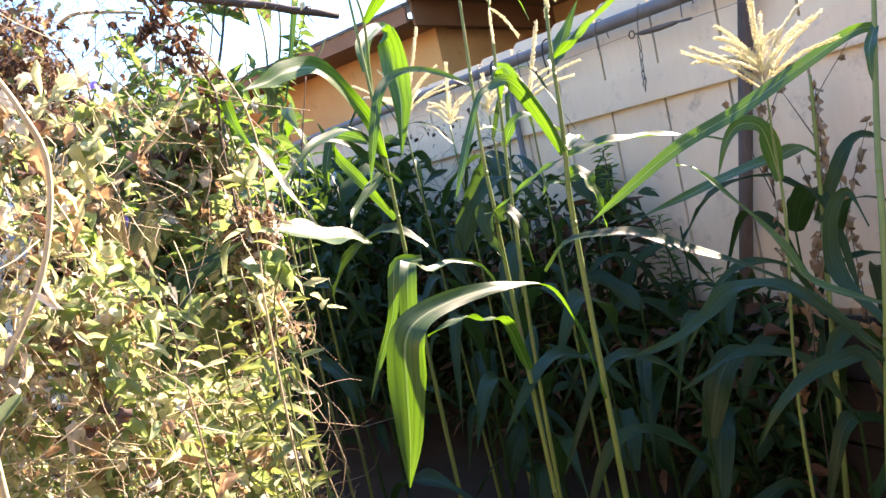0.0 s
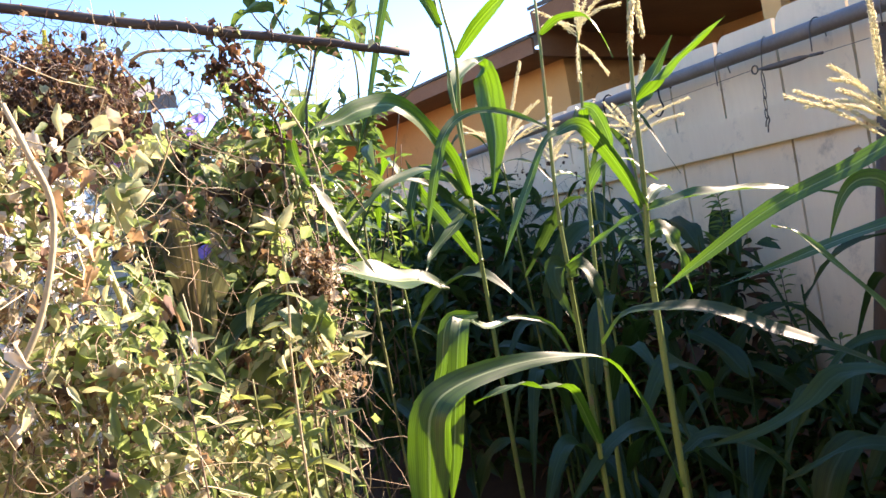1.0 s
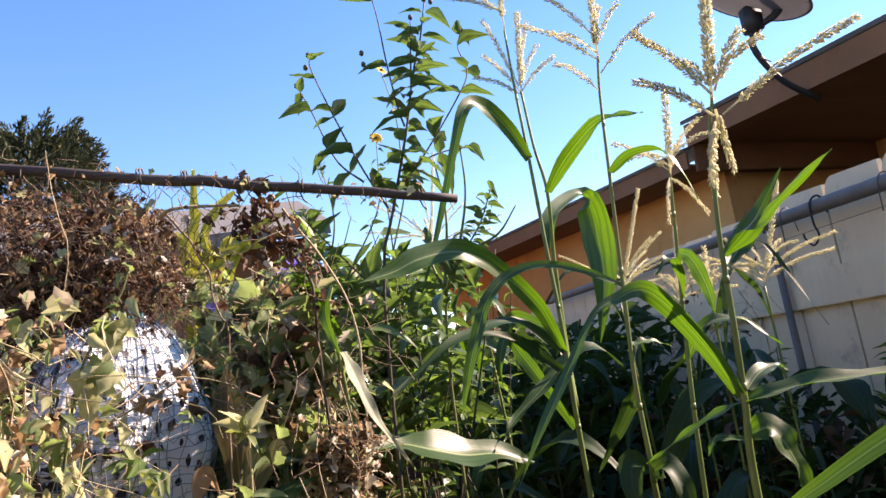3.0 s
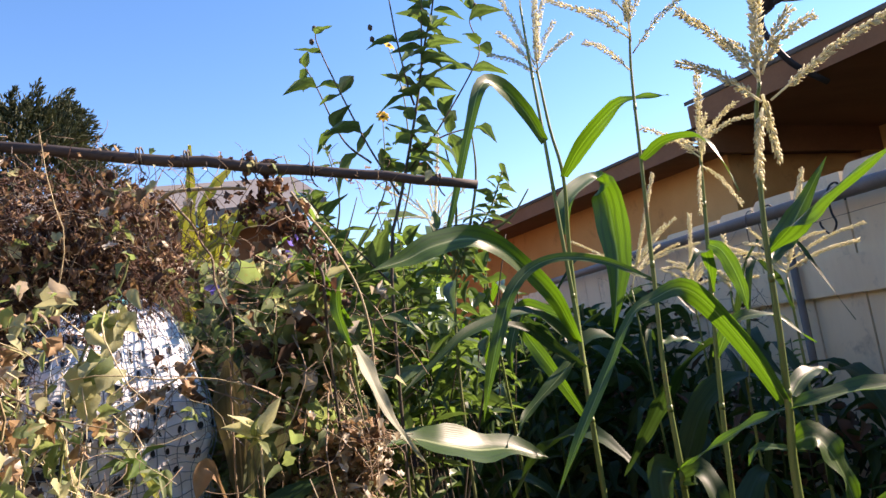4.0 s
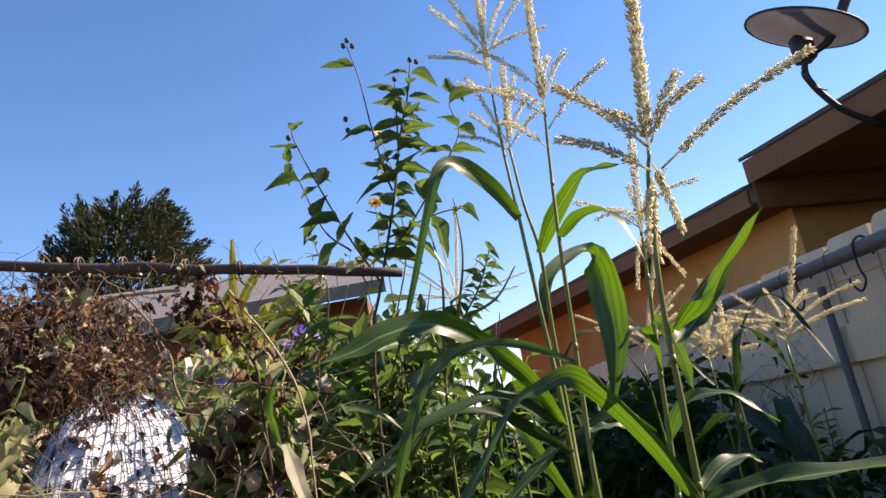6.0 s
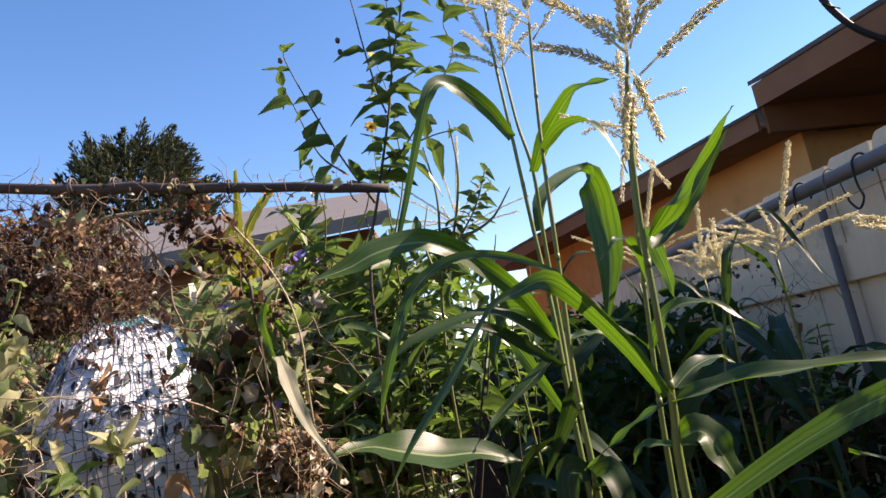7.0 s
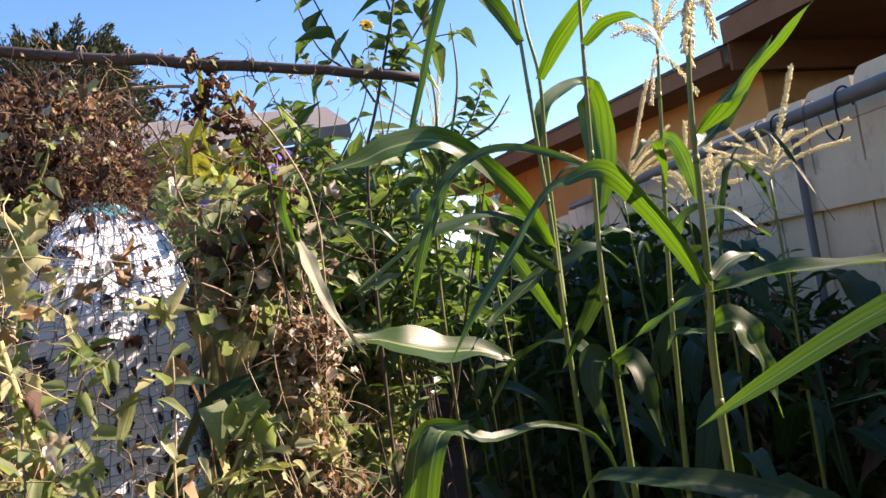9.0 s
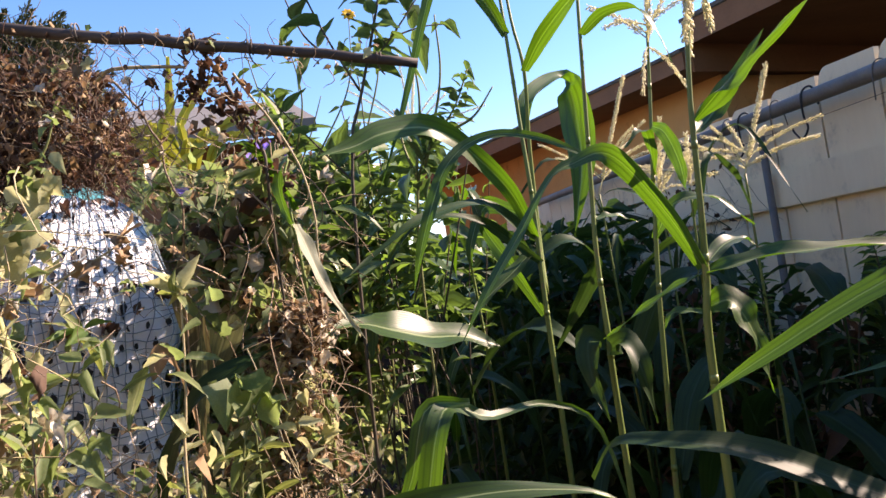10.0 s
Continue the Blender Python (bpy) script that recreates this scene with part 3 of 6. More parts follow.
leaf(plant, [(0.285, 0.880, 1.377), (0.254, 0.930, 1.356), (0.216, 0.980, 1.325), (0.182, 1.035, 1.292)], 0.030, (0, -0.6, 0.8))
leaf(plant, [(0.299, 0.880, 1.394), (0.334, 0.900, 1.413), (0.373, 0.920, 1.420), (0.401, 0.930, 1.407)], 0.035)
leaf(plant, [(0.283, 0.880, 1.324), (0.246, 0.900, 1.329), (0.227, 0.900, 1.308)], 0.020)
leaf(plant, [(0.288, 0.880, 1.331), (0.314, 0.870, 1.336), (0.328, 0.860, 1.310), (0.343, 0.860, 1.263), (0.351, 0.860, 1.202)], 0.060, (0.2, -0.8, 0.5))
leaf(plant, [(0.322, 0.900, 1.598), (0.351, 0.850, 1.636), (0.364, 0.780, 1.662), (0.380, 0.675, 1.690)], 0.040, (0.30, -0.8, 0.2), fold=0.75, widths=[0.35, 0.85, 1, 0.7, 0.35, 0.03])
leaf(plant, [(0.321, 0.905, 1.580), (0.362, 0.93, 1.605), (0.420, 0.95, 1.660), (0.487, 0.957, 1.738)], 0.048, (-0.25, -0.69, 0.35), fold=0.7, widths=[0.3, 0.8, 1, 0.75, 0.4, 0.03])
leaf(plant, [(0.272, 0.885, 0.82), (0.19, 0.80, 0.95), (0.125, 0.75, 1.06), (0.062, 0.725, 1.145), (-0.02, 0.72, 1.172), (-0.12, 0.715, 1.180), (-0.220, 0.70, 1.172), (-0.268, 0.69, 1.146), (-0.284, 0.69, 1.08), (-0.302, 0.69, 0.98), (-0.322, 0.69, 0.905)], 0.078, ((0.60, -0.40, 0.75), (-0.30, -0.69, 0.2)), n=40, ripple=0.09, fold=0.3, widths=[0.08, 0.10, 0.15, 0.22, 0.32, 0.45, 0.66, 0.95, 1.05, 0.65, 0.03])

plant = corn("corn plant with a feathery cream tassel and arching blades")
stalk(plant, [(0.19, 1.05, 0.0), (0.193, 1.055, 0.7), (0.196, 1.060, 1.213), (0.198, 1.060, 1.293), (0.201, 1.065, 1.427), (0.216, 1.070, 1.591), (0.233, 1.070, 1.794), (0.254, 1.09, 1.95), (0.262, 1.085, 2.02)], 0.0065, 0.0022)
tassel(plant, (0.262, 1.085, 2.01), (0.285, 1.080, 2.315), [
    ((0.262, 1.085, 2.066), (0.163, 1.060, 2.149)), ((0.262, 1.085, 2.016), (0.128, 1.090, 2.103)), ((0.25, 1.085, 1.959), (0.184, 1.100, 2.025)),
    ((0.262, 1.085, 1.989), (0.380, 1.070, 2.088)), ((0.265, 1.085, 2.043), (0.319, 1.080, 2.123)), ((0.262, 1.085, 2.05), (0.30, 1.12, 2.14)), ((0.262, 1.085, 2.03), (0.20, 1.13, 2.10))], 0.0053, 5, 1.1)
leaf(plant, [(0.235, 1.068, 1.793), (0.263, 1.030, 1.811), (0.293, 0.980, 1.799), (0.312, 0.960, 1.756), (0.326, 0.950, 1.700)], 0.036, ((0.5, -0.5, 0.6), (0.6, -0.6, 0.5)), ripple=0.04)
leaf(plant, [(0.214, 1.070, 1.590), (0.15, 1.085, 1.630), (0.08, 1.095, 1.650), (0.024, 1.099, 1.641), (-0.022, 1.082, 1.604), (-0.052, 1.067, 1.550), (-0.082, 1.055, 1.48), (-0.105, 1.05, 1.41)], 0.029, ((-0.2, -0.69, 0.5), (-0.45, -0.69, 0.0)), None, n=30, ripple=0.05, widths=[0.4, 0.6, 0.75, 0.8, 0.95, 1.0, 0.7, 0.03])
leaf(plant, [(0.202, 1.068, 1.420), (0.190, 1.090, 1.385), (0.162, 1.120, 1.330), (0.130, 1.140, 1.275)], 0.036, (0.15, -0.9, 0.35), CORN_SHADED, fold=0.5)
leaf(plant, [(0.210, 1.070, 1.486), (0.248, 1.080, 1.487), (0.295, 1.100, 1.472)], 0.024)
leaf(plant, [(0.190, 1.060, 1.285), (0.161, 1.050, 1.291), (0.151, 1.030, 1.242), (0.161, 1.000, 1.169)], 0.055, (-0.2, -0.9, 0.3), CORN_SHADED)
leaf(plant, [(0.197, 1.060, 1.275), (0.216, 1.030, 1.283), (0.224, 1.000, 1.234), (0.233, 1.000, 1.157)], 0.055, (0.2, -0.9, 0.3), CORN_SHADED)
leaf(plant, [(0.195, 1.06, 1.00), (0.168, 1.100, 1.150), (0.082, 1.100, 1.197), (-0.014, 1.050, 1.200), (-0.078, 1.000, 1.234), (-0.106, 0.970, 1.210), (-0.133, 0.960, 1.119), (-0.16, 0.965, 0.99), (-0.18, 0.97, 0.90)], 0.044, (-0.1, -0.7, 0.6), n=28, ripple=0.05, widths=[0.15, 0.2, 0.35, 0.55, 0.9, 1, 1, 0.9, 0.06])
leaf(plant, [(-0.05, 1.0, 1.235), (-0.118, 0.990, 1.236), (-0.155, 0.980, 1.137), (-0.211, 0.980, 1.045), (-0.245, 0.980, 0.982)], 0.030, (-0.1, -0.95, 0.2))
leaf(plant, [(0.19, 1.05, 0.90), (0.124, 1.000, 1.037), (0.029, 0.950, 1.075), (-0.042, 0.900, 1.104), (-0.126, 0.900, 1.09)], 0.055, (-0.1, -0.2, 0.95))

plant = corn("slim corn stalk with drooping cream tassel")
stalk(plant, [(0.30, 1.22, 0.0), (0.32, 1.21, 0.8), (0.345, 1.200, 1.261), (0.37, 1.200, 1.507), (0.395, 1.200, 1.708), (0.410, 1.200, 1.83)], 0.0065, 0.0028)
tassel(plant, (0.408, 1.2, 1.81), (0.43, 1.19, 1.98), fan((0.408, 1.2, 1.80), (0.43, 1.19, 1.98), 7, 0.6, 8) + [((0.405, 1.2, 1.80), (0.36, 1.15, 1.70)), ((0.405, 1.2, 1.8), (0.45, 1.16, 1.71))], 0.005, 7)
leaf(plant, [(0.38, 1.20, 1.56), (0.36, 1.16, 1.62), (0.33, 1.12, 1.63), (0.29, 1.1, 1.60)], 0.035)
leaf(plant, [(0.36, 1.20, 1.44), (0.40, 1.18, 1.50), (0.47, 1.17, 1.50), (0.54, 1.17, 1.44)], 0.04)
leaf(plant, [(0.388, 1.195, 1.648), (0.396, 1.165, 1.628), (0.402, 1.14, 1.572), (0.400, 1.125, 1.515)], 0.036, (-0.75, -0.6, 0.1), widths=[0.5, 0.9, 1, 0.8, 0.03])

plant = corn("corn plant standing behind, with two feathery tassels")
stalk(plant, [(0.27, 1.74, 0.0), (0.272, 1.740, 0.8), (0.274, 1.740, 1.314), (0.282, 1.745, 1.564), (0.280, 1.745, 1.782), (0.279, 1.746, 2.030), (0.280, 1.760, 2.262), (0.290, 1.79, 2.43)], 0.0085, 0.003)
tassel(plant, (0.290, 1.79, 2.42), (0.320, 1.820, 2.872), [
    ((0.296, 1.8, 2.549), (0.203, 1.790, 2.775)), ((0.293, 1.800, 2.530), (0.169, 1.820, 2.722)), ((0.292, 1.800, 2.496), (0.138, 1.780, 2.543)),
    ((0.296, 1.800, 2.522), (0.481, 1.830, 2.762)), ((0.296, 1.800, 2.540), (0.476, 1.780, 2.574)), ((0.3, 1.800, 2.578), (0.244, 1.850, 2.70)),
    ((0.291, 1.800, 2.498), (0.203, 1.850, 2.589)), ((0.3, 1.8, 2.56), (0.40, 1.85, 2.74)), ((0.3, 1.8, 2.58), (0.35, 1.76, 2.80))], 0.0062, 11, 1.1)
bm = bmesh.new()
tube(bm, [(0.285, 1.76, 1.35), (0.299, 1.80, 1.507), (0.305, 1.78, 1.740), (0.312, 1.745, 1.928), (0.300, 1.75, 2.065), (0.298, 1.765, 2.23)], [0.007, 0.0035], 7, 26)
part("stalk", bm, STALK, plant)
tassel(plant, (0.298, 1.765, 2.22), (0.33, 1.77, 2.47), [
    ((0.296, 1.770, 2.249), (0.224, 1.760, 2.454)), ((0.300, 1.770, 2.232), (0.406, 1.750, 2.319)), ((0.299, 1.770, 2.266), (0.359, 1.790, 2.446)),
    ((0.298, 1.770, 2.234), (0.215, 1.790, 2.361)), ((0.298, 1.770, 2.225), (0.169, 1.750, 2.283)), ((0.3, 1.77, 2.25), (0.38, 1.80, 2.38))], 0.0062, 12, 1.1)
leaf(plant, [(0.278, 1.746, 2.027), (0.228, 1.700, 2.099), (0.156, 1.630, 2.148), (0.096, 1.575, 2.136), (0.046, 1.550, 2.027), (-0.013, 1.530, 1.870), (-0.058, 1.510, 1.756), (-0.117, 1.480, 1.624)], 0.056, ((-0.05, -0.69, 0.0), (-0.25, -0.69, 0.1)), n=30, ripple=0.04, widths=[0.5, 0.9, 1, 0.75, 0.5, 0.34, 0.18, 0.03])
leaf(plant, [(0.275, 1.74, 1.50), (0.245, 1.700, 1.555), (0.206, 1.650, 1.614), (0.143, 1.600, 1.680), (0.066, 1.530, 1.737), (-0.008, 1.480, 1.759), (-0.096, 1.440, 1.746), (-0.157, 1.420, 1.723), (-0.237, 1.380, 1.704)], 0.068, ((-0.35, -0.69, 0.0), (0.12, -0.95, 0.35)), n=36, ripple=0.07, fold=0.40, widths=[0.35, 0.55, 0.7, 0.8, 0.85, 1.0, 1.05, 0.7, 0.03])
leaf(plant, [(0.280, 1.740, 1.432), (0.216, 1.700, 1.482), (0.129, 1.650, 1.547), (0.020, 1.600, 1.572), (-0.07, 1.55, 1.53), (-0.15, 1.52, 1.42)], 0.034, (-0.3, -0.8, 0.4), CORN_SHADED, n=24)
leaf(plant, [(0.312, 1.740, 1.928), (0.345, 1.660, 1.984), (0.399, 1.550, 2.035), (0.434, 1.470, 2.029), (0.478, 1.415, 2.012)], 0.052, (0.12, -0.9, 0.1), fold=0.45)
leaf(plant, [(0.301, 1.78, 1.78), (0.344, 1.84, 1.869), (0.431, 1.92, 1.932), (0.485, 1.97, 1.954), (0.513, 2.0, 1.911), (0.517, 2.0, 1.805), (0.502, 1.98, 1.685), (0.444, 1.95, 1.507)], 0.098, ((-0.3, -0.75, 0.6), (-0.08, -0.69, 0.1)), n=34, ripple=0.06, fold=0.65, widths=[0.35, 0.75, 0.8, 0.75, 1.1, 1.2, 0.9, 0.03])
leaf(plant, [(0.265, 1.740, 1.470), (0.199, 1.700, 1.422), (0.098, 1.650, 1.356), (0.052, 1.600, 1.312)], 0.045)
leaf(plant, [(0.27, 1.8, 1.56), (0.201, 1.880, 1.607), (0.165, 1.890, 1.582), (0.126, 1.880, 1.496), (0.125, 1.880, 1.421)], 0.06, (-0.3, -0.9, 0.2))
leaf(plant, [(0.27, 1.75, 1.3), (0.209, 1.830, 1.455), (0.176, 1.880, 1.538), (0.157, 1.900, 1.618), (0.151, 1.920, 1.661)], 0.045, (-0.3, -0.9, 0.2))

leaf(plant, [(0.27, 1.74, 1.50), (0.13, 1.61, 1.585), (-0.021, 1.50, 1.563), (-0.12, 1.43, 1.512), (-0.207, 1.37, 1.455)], 0.050, (-0.15, -0.85, 0.4), CORN_SHADED, n=22, ripple=0.07)

plant = corn("corn plant behind with one hanging green and one pale leaf")
stalk(plant, [(0.24, 2.52, 0.0), (0.235, 2.50, 1.0), (0.215, 2.48, 1.5), (0.205, 2.47, 1.80)], 0.007, 0.003)
leaf(plant, [(0.213, 2.48, 1.60), (0.195, 2.42, 1.68), (0.172, 2.38, 1.66), (0.158, 2.38, 1.55), (0.145, 2.40, 1.40)], 0.085, (-0.6, -0.75, 0.2), n=20, ripple=0.05)
leaf(plant, [(0.21, 2.48, 1.68), (0.225, 2.40, 1.725), (0.25, 2.36, 1.66), (0.27, 2.38, 1.56), (0.288, 2.42, 1.45)], 0.055, (0.5, -0.6, 0.5), n=20, ripple=0.05)

plant = corn("leaning corn plant with half bleached leaves beside the vine trellis")
stalk(plant, [(-0.26, 1.36, 0.0), (-0.27, 1.35, 0.8), (-0.285, 1.345, 1.4), (-0.30, 1.34, 1.64), (-0.29, 1.35, 1.70)], 0.0045, 0.0025)
leaf(plant, [(-0.284, 1.235, 1.560), (-0.270, 1.21, 1.520), (-0.255, 1.19, 1.470), (-0.230, 1.18, 1.410), (-0.188, 1.19, 1.340)], 0.036, (0.55, -0.8, 0.25), CORN_PALE)
leaf(plant, [(-0.284, 1.345, 1.325), (-0.25, 1.43, 1.352), (-0.19, 1.505, 1.355), (-0.123, 1.52, 1.330), (-0.047, 1.56, 1.302), (0.034, 1.60, 1.288), (0.124, 1.64, 1.250)], 0.132, ((-0.15, -0.6, 0.75), (-0.1, -0.65, 0.75)), n=26, ripple=0.06, fold=0.3, widths=[0.08, 0.15, 0.5, 0.95, 1, 0.7, 0.03])
leaf(plant, [(-0.292, 1.33, 1.70), (-0.306, 1.27, 1.65), (-0.300, 1.245, 1.59), (-0.28, 1.23, 1.54)], 0.034, (-0.3, -0.9, 0.2))
leaf(plant, [(-0.285, 1.35, 1.60), (-0.33, 1.30, 1.70), (-0.38, 1.25, 1.72), (-0.43, 1.22, 1.66)], 0.03, (-0.3, -0.9, 0.2))

plant = corn("young corn plant with a dull olive blade below the trellis")
stalk(plant, [(-0.60, 1.27, 0.0), (-0.59, 1.27, 0.7), (-0.585, 1.265, 1.05)], 0.006, 0.004, True, CORN_SHADED)
leaf(plant, [(-0.585, 1.265, 1.03), (-0.566, 1.25, 1.14), (-0.540, 1.245, 1.212), (-0.487, 1.24, 1.285), (-0.413, 1.25, 1.325), (-0.335, 1.27, 1.350)], 0.062, (-0.1, -0.5, 0.85), CORN_SHADED, n=24, widths=[0.3, 0.6, 0.8, 1, 0.9, 0.03])

plant = corn("corn plant close to the fence with long arching blades")
stalk(plant, [(0.55, 0.50, 0.0), (0.61, 0.47, 0.6), (0.674, 0.450, 0.997), (0.776, 0.480, 1.271), (0.864, 0.500, 1.491), (0.899, 0.500, 1.632), (0.92, 0.5, 1.75)], 0.009, 0.004)
leaf(plant, [(0.873, 0.500, 1.508), (0.819, 0.530, 1.503), (0.668, 0.570, 1.447), (0.513, 0.600, 1.392), (0.381, 0.640, 1.351), (0.248, 0.680, 1.284), (0.182, 0.720, 1.239)], 0.036, (-0.85, -0.45, 0.12), n=28, fold=0.15, ripple=0.04, widths=[0.6, 0.9, 1, 1, 0.95, 0.6, 0.03])
leaf(plant, [(0.869, 0.500, 1.508), (0.799, 0.480, 1.456), (0.776, 0.470, 1.387)], 0.030, (-0.3, -0.9, 0.1))
leaf(plant, [(0.68, 0.46, 0.95), (0.593, 0.550, 1.017), (0.565, 0.580, 1.097), (0.489, 0.620, 1.218), (0.427, 0.650, 1.298), (0.396, 0.670, 1.316)], 0.034, (-0.2, -0.4, 0.85))
leaf(plant, [(0.747, 0.700, 1.218), (0.736, 0.700, 1.286), (0.713, 0.700, 1.349), (0.649, 0.700, 1.365), (0.618, 0.720, 1.335), (0.579, 0.730, 1.254)], 0.055, (-0.2, -0.9, 0.3))
# this blade and those below have shade put in through the darker leaf colour
leaf(plant, [(0.68, 0.45, 0.80), (0.487, 0.48, 1.013), (0.427, 0.5, 1.067), (0.325, 0.52, 1.131), (0.226, 0.54, 1.182), (0.148, 0.55, 1.221), (0.078, 0.57, 1.238), (0.041, 0.62, 1.234), (0.03, 0.68, 1.185)], 0.036, (-0.2, -0.5, 0.8), n=26, mat=CORN_SHADED, widths=[0.25, 0.4, 0.6, 0.85, 1, 1, 0.85, 0.6, 0.05])
leaf(plant, [(0.68, 0.46, 0.9), (0.746, 0.600, 1.002), (0.791, 0.620, 1.122), (0.835, 0.600, 1.164), (0.811, 0.550, 1.086)], 0.05, (-0.1, -0.9, 0.2), CORN_SHADED)
leaf(plant, [(0.66, 0.46, 0.85), (0.60, 0.600, 0.992), (0.534, 0.700, 1.018), (0.454, 0.720, 0.976), (0.354, 0.750, 0.940), (0.231, 0.800, 0.923)], 0.060, mat=CORN_SHADED)
leaf(plant, [(0.64, 0.46, 0.75), (0.655, 0.510, 0.835), (0.615, 0.520, 0.849), (0.543, 0.550, 0.839), (0.448, 0.570, 0.796), (0.394, 0.600, 0.714)], 0.060, mat=CORN_SHADED)
plant = corn("corn plant against the fence with blades in shade-darkened green")
stalk(plant, [(1.10, 0.95, 0.0), (1.12, 0.9, 0.7), (1.14, 0.86, 1.25), (1.15, 0.85, 1.45)], 0.009, 0.004)
leaf(plant, [(1.14, 0.86, 1.22), (1.06, 0.855, 1.265), (0.943, 0.850, 1.256), (0.765, 0.870, 1.240), (0.586, 0.900, 1.208), (0.476, 0.950, 1.186)], 0.05, (-0.1, -0.6, 0.7))
for q, (a, b) in enumerate(((2.6, 0.35), (4.4, 0.4), (5.6, 0.3))):
    leaf(plant, [(1.12, 0.88, 0.75 + q * 0.15), (1.12 + 0.12 * math.cos(a), 0.88 + 0.12 * math.sin(a), 0.95 + q * 0.15), (1.12 + b * 0.8 * math.cos(a), 0.88 + b * 0.8 * math.sin(a), 0.95 + q * 0.12), (1.12 + b * 1.3 * math.cos(a), 0.88 + b * 1.3 * math.sin(a), 0.72 + q * 0.12)], 0.055, (0, -0.4, 0.9), CORN_SHADED)


def small_corn(base, height, reach, count, seed, top=None, mat=None, label="", width=0.055):
    """A lower corn plant with blades that rise and arch over, and if asked a small tassel."""
    rnd = random.Random(seed)
    p = corn(label or "low corn plant with arching leaves in shade-darkened green")
    bx, by = base
    lx, ly = rnd.uniform(-0.05, 0.05), rnd.uniform(-0.05, 0.05)
    stalk(p, [(bx, by, 0), (bx + lx * 0.5, by + ly * 0.5, height * 0.5), (bx + lx, by + ly, height)], 0.007, 0.003, True, None if top else CORN_SHADED)
    a0 = rnd.uniform(0, 6.28)
    for k in range(count):
        s = 0.25 + 0.7 * k / max(count - 1, 1)
        a = a0 + k * math.pi + rnd.uniform(-0.6, 0.6)
        z = height * s
        r = reach * rnd.uniform(0.7, 1.15)
        rise, fall = rnd.uniform(0.10, 0.22), rnd.uniform(0.05, 0.3)
        c, d = math.cos(a), math.sin(a)
        x, y = bx + lx * s, by + ly * s
        # blades take the shade-darkened colour unless another is given
        leaf(p, [(x, y, z), (x + c * r * 0.25, y + d * r * 0.25, z + rise * 0.8), (x + c * r * 0.6, y + d * r * 0.6, z + rise), (x + c * r, y + d * r, z + rise - fall)], width * rnd.uniform(0.75, 1.2), (0, -0.35, 0.9), mat or CORN_SHADED, n=14)
    if top:
        b = Vector((bx + lx, by + ly, height))
        t = Vector(top)
        tassel(p, b, t, fan(b, t, 11, 0.8, seed), 0.0048, seed, 1.3)
    return p


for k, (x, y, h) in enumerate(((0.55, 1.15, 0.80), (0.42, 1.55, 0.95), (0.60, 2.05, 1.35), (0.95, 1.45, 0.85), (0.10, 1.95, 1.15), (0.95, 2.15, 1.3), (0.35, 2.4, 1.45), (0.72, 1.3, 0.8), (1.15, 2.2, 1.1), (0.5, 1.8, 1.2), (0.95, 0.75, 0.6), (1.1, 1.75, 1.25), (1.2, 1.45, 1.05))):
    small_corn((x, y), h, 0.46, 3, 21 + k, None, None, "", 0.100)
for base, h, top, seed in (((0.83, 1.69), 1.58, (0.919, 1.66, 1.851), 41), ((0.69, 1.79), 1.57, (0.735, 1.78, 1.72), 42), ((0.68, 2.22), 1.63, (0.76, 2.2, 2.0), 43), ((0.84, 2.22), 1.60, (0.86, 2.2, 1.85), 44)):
    small_corn(base, h, 0.3, 6, seed, top, CORN_SHADED, "thin corn plant with a small cream tassel near the fence", 0.035)


plant = corn("slim corn plant with a stiff cream tassel before the fence")
stalk(plant, [(0.62, 0.66, 0.0), (0.62, 0.66, 0.7), (0.675, 0.65, 1.124), (0.682, 0.65, 1.288), (0.689, 0.65, 1.438)], 0.0045, 0.002)
tassel(plant, (0.683, 0.65, 1.433), (0.689, 0.65, 1.696), fan((0.684, 0.65, 1.44), (0.689, 0.65, 1.696), 12, 0.7, 12) + [((0.682, 0.65, 1.429), (0.462, 0.66, 1.537)), ((0.689, 0.65, 1.438), (0.445, 0.62, 1.538)), ((0.684, 0.65, 1.482), (0.577, 0.66, 1.581)), ((0.684, 0.65, 1.464), (0.537, 0.61, 1.528)), ((0.695, 0.65, 1.487), (0.755, 0.68, 1.596)), ((0.695, 0.65, 1.475), (0.88, 0.66, 1.61)), ((0.697, 0.65, 1.462), (0.801, 0.62, 1.558)), ((0.7, 0.65, 1.449), (0.883, 0.66, 1.552))], 0.0042, 45, 2.0)

# low blades in the shade-darkened leaf colour, filling the foot of the bed
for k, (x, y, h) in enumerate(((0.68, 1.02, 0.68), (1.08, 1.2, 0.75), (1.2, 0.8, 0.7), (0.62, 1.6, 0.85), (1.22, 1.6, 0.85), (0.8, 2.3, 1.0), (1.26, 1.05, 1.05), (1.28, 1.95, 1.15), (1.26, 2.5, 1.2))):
    small_corn((x, y), h, 0.42, 6, 300 + k, None, CORN_SHADED, "low corn plant with broad leaves in shade-darkened green", 0.085)

# ---- leafy upright plants ----
SUN_MESH = [mesh_of(t, SUN_LEAF) for t in POINTED]
LANCE_MESH = [mesh_of(t, GREEN) for t in LANCES]
PALE_LANCE = [mesh_of(t, PALE_GREEN) for t in LANCES]
DRY_MESH = [mesh_of(t, DRY) for t in CRUMPLED]


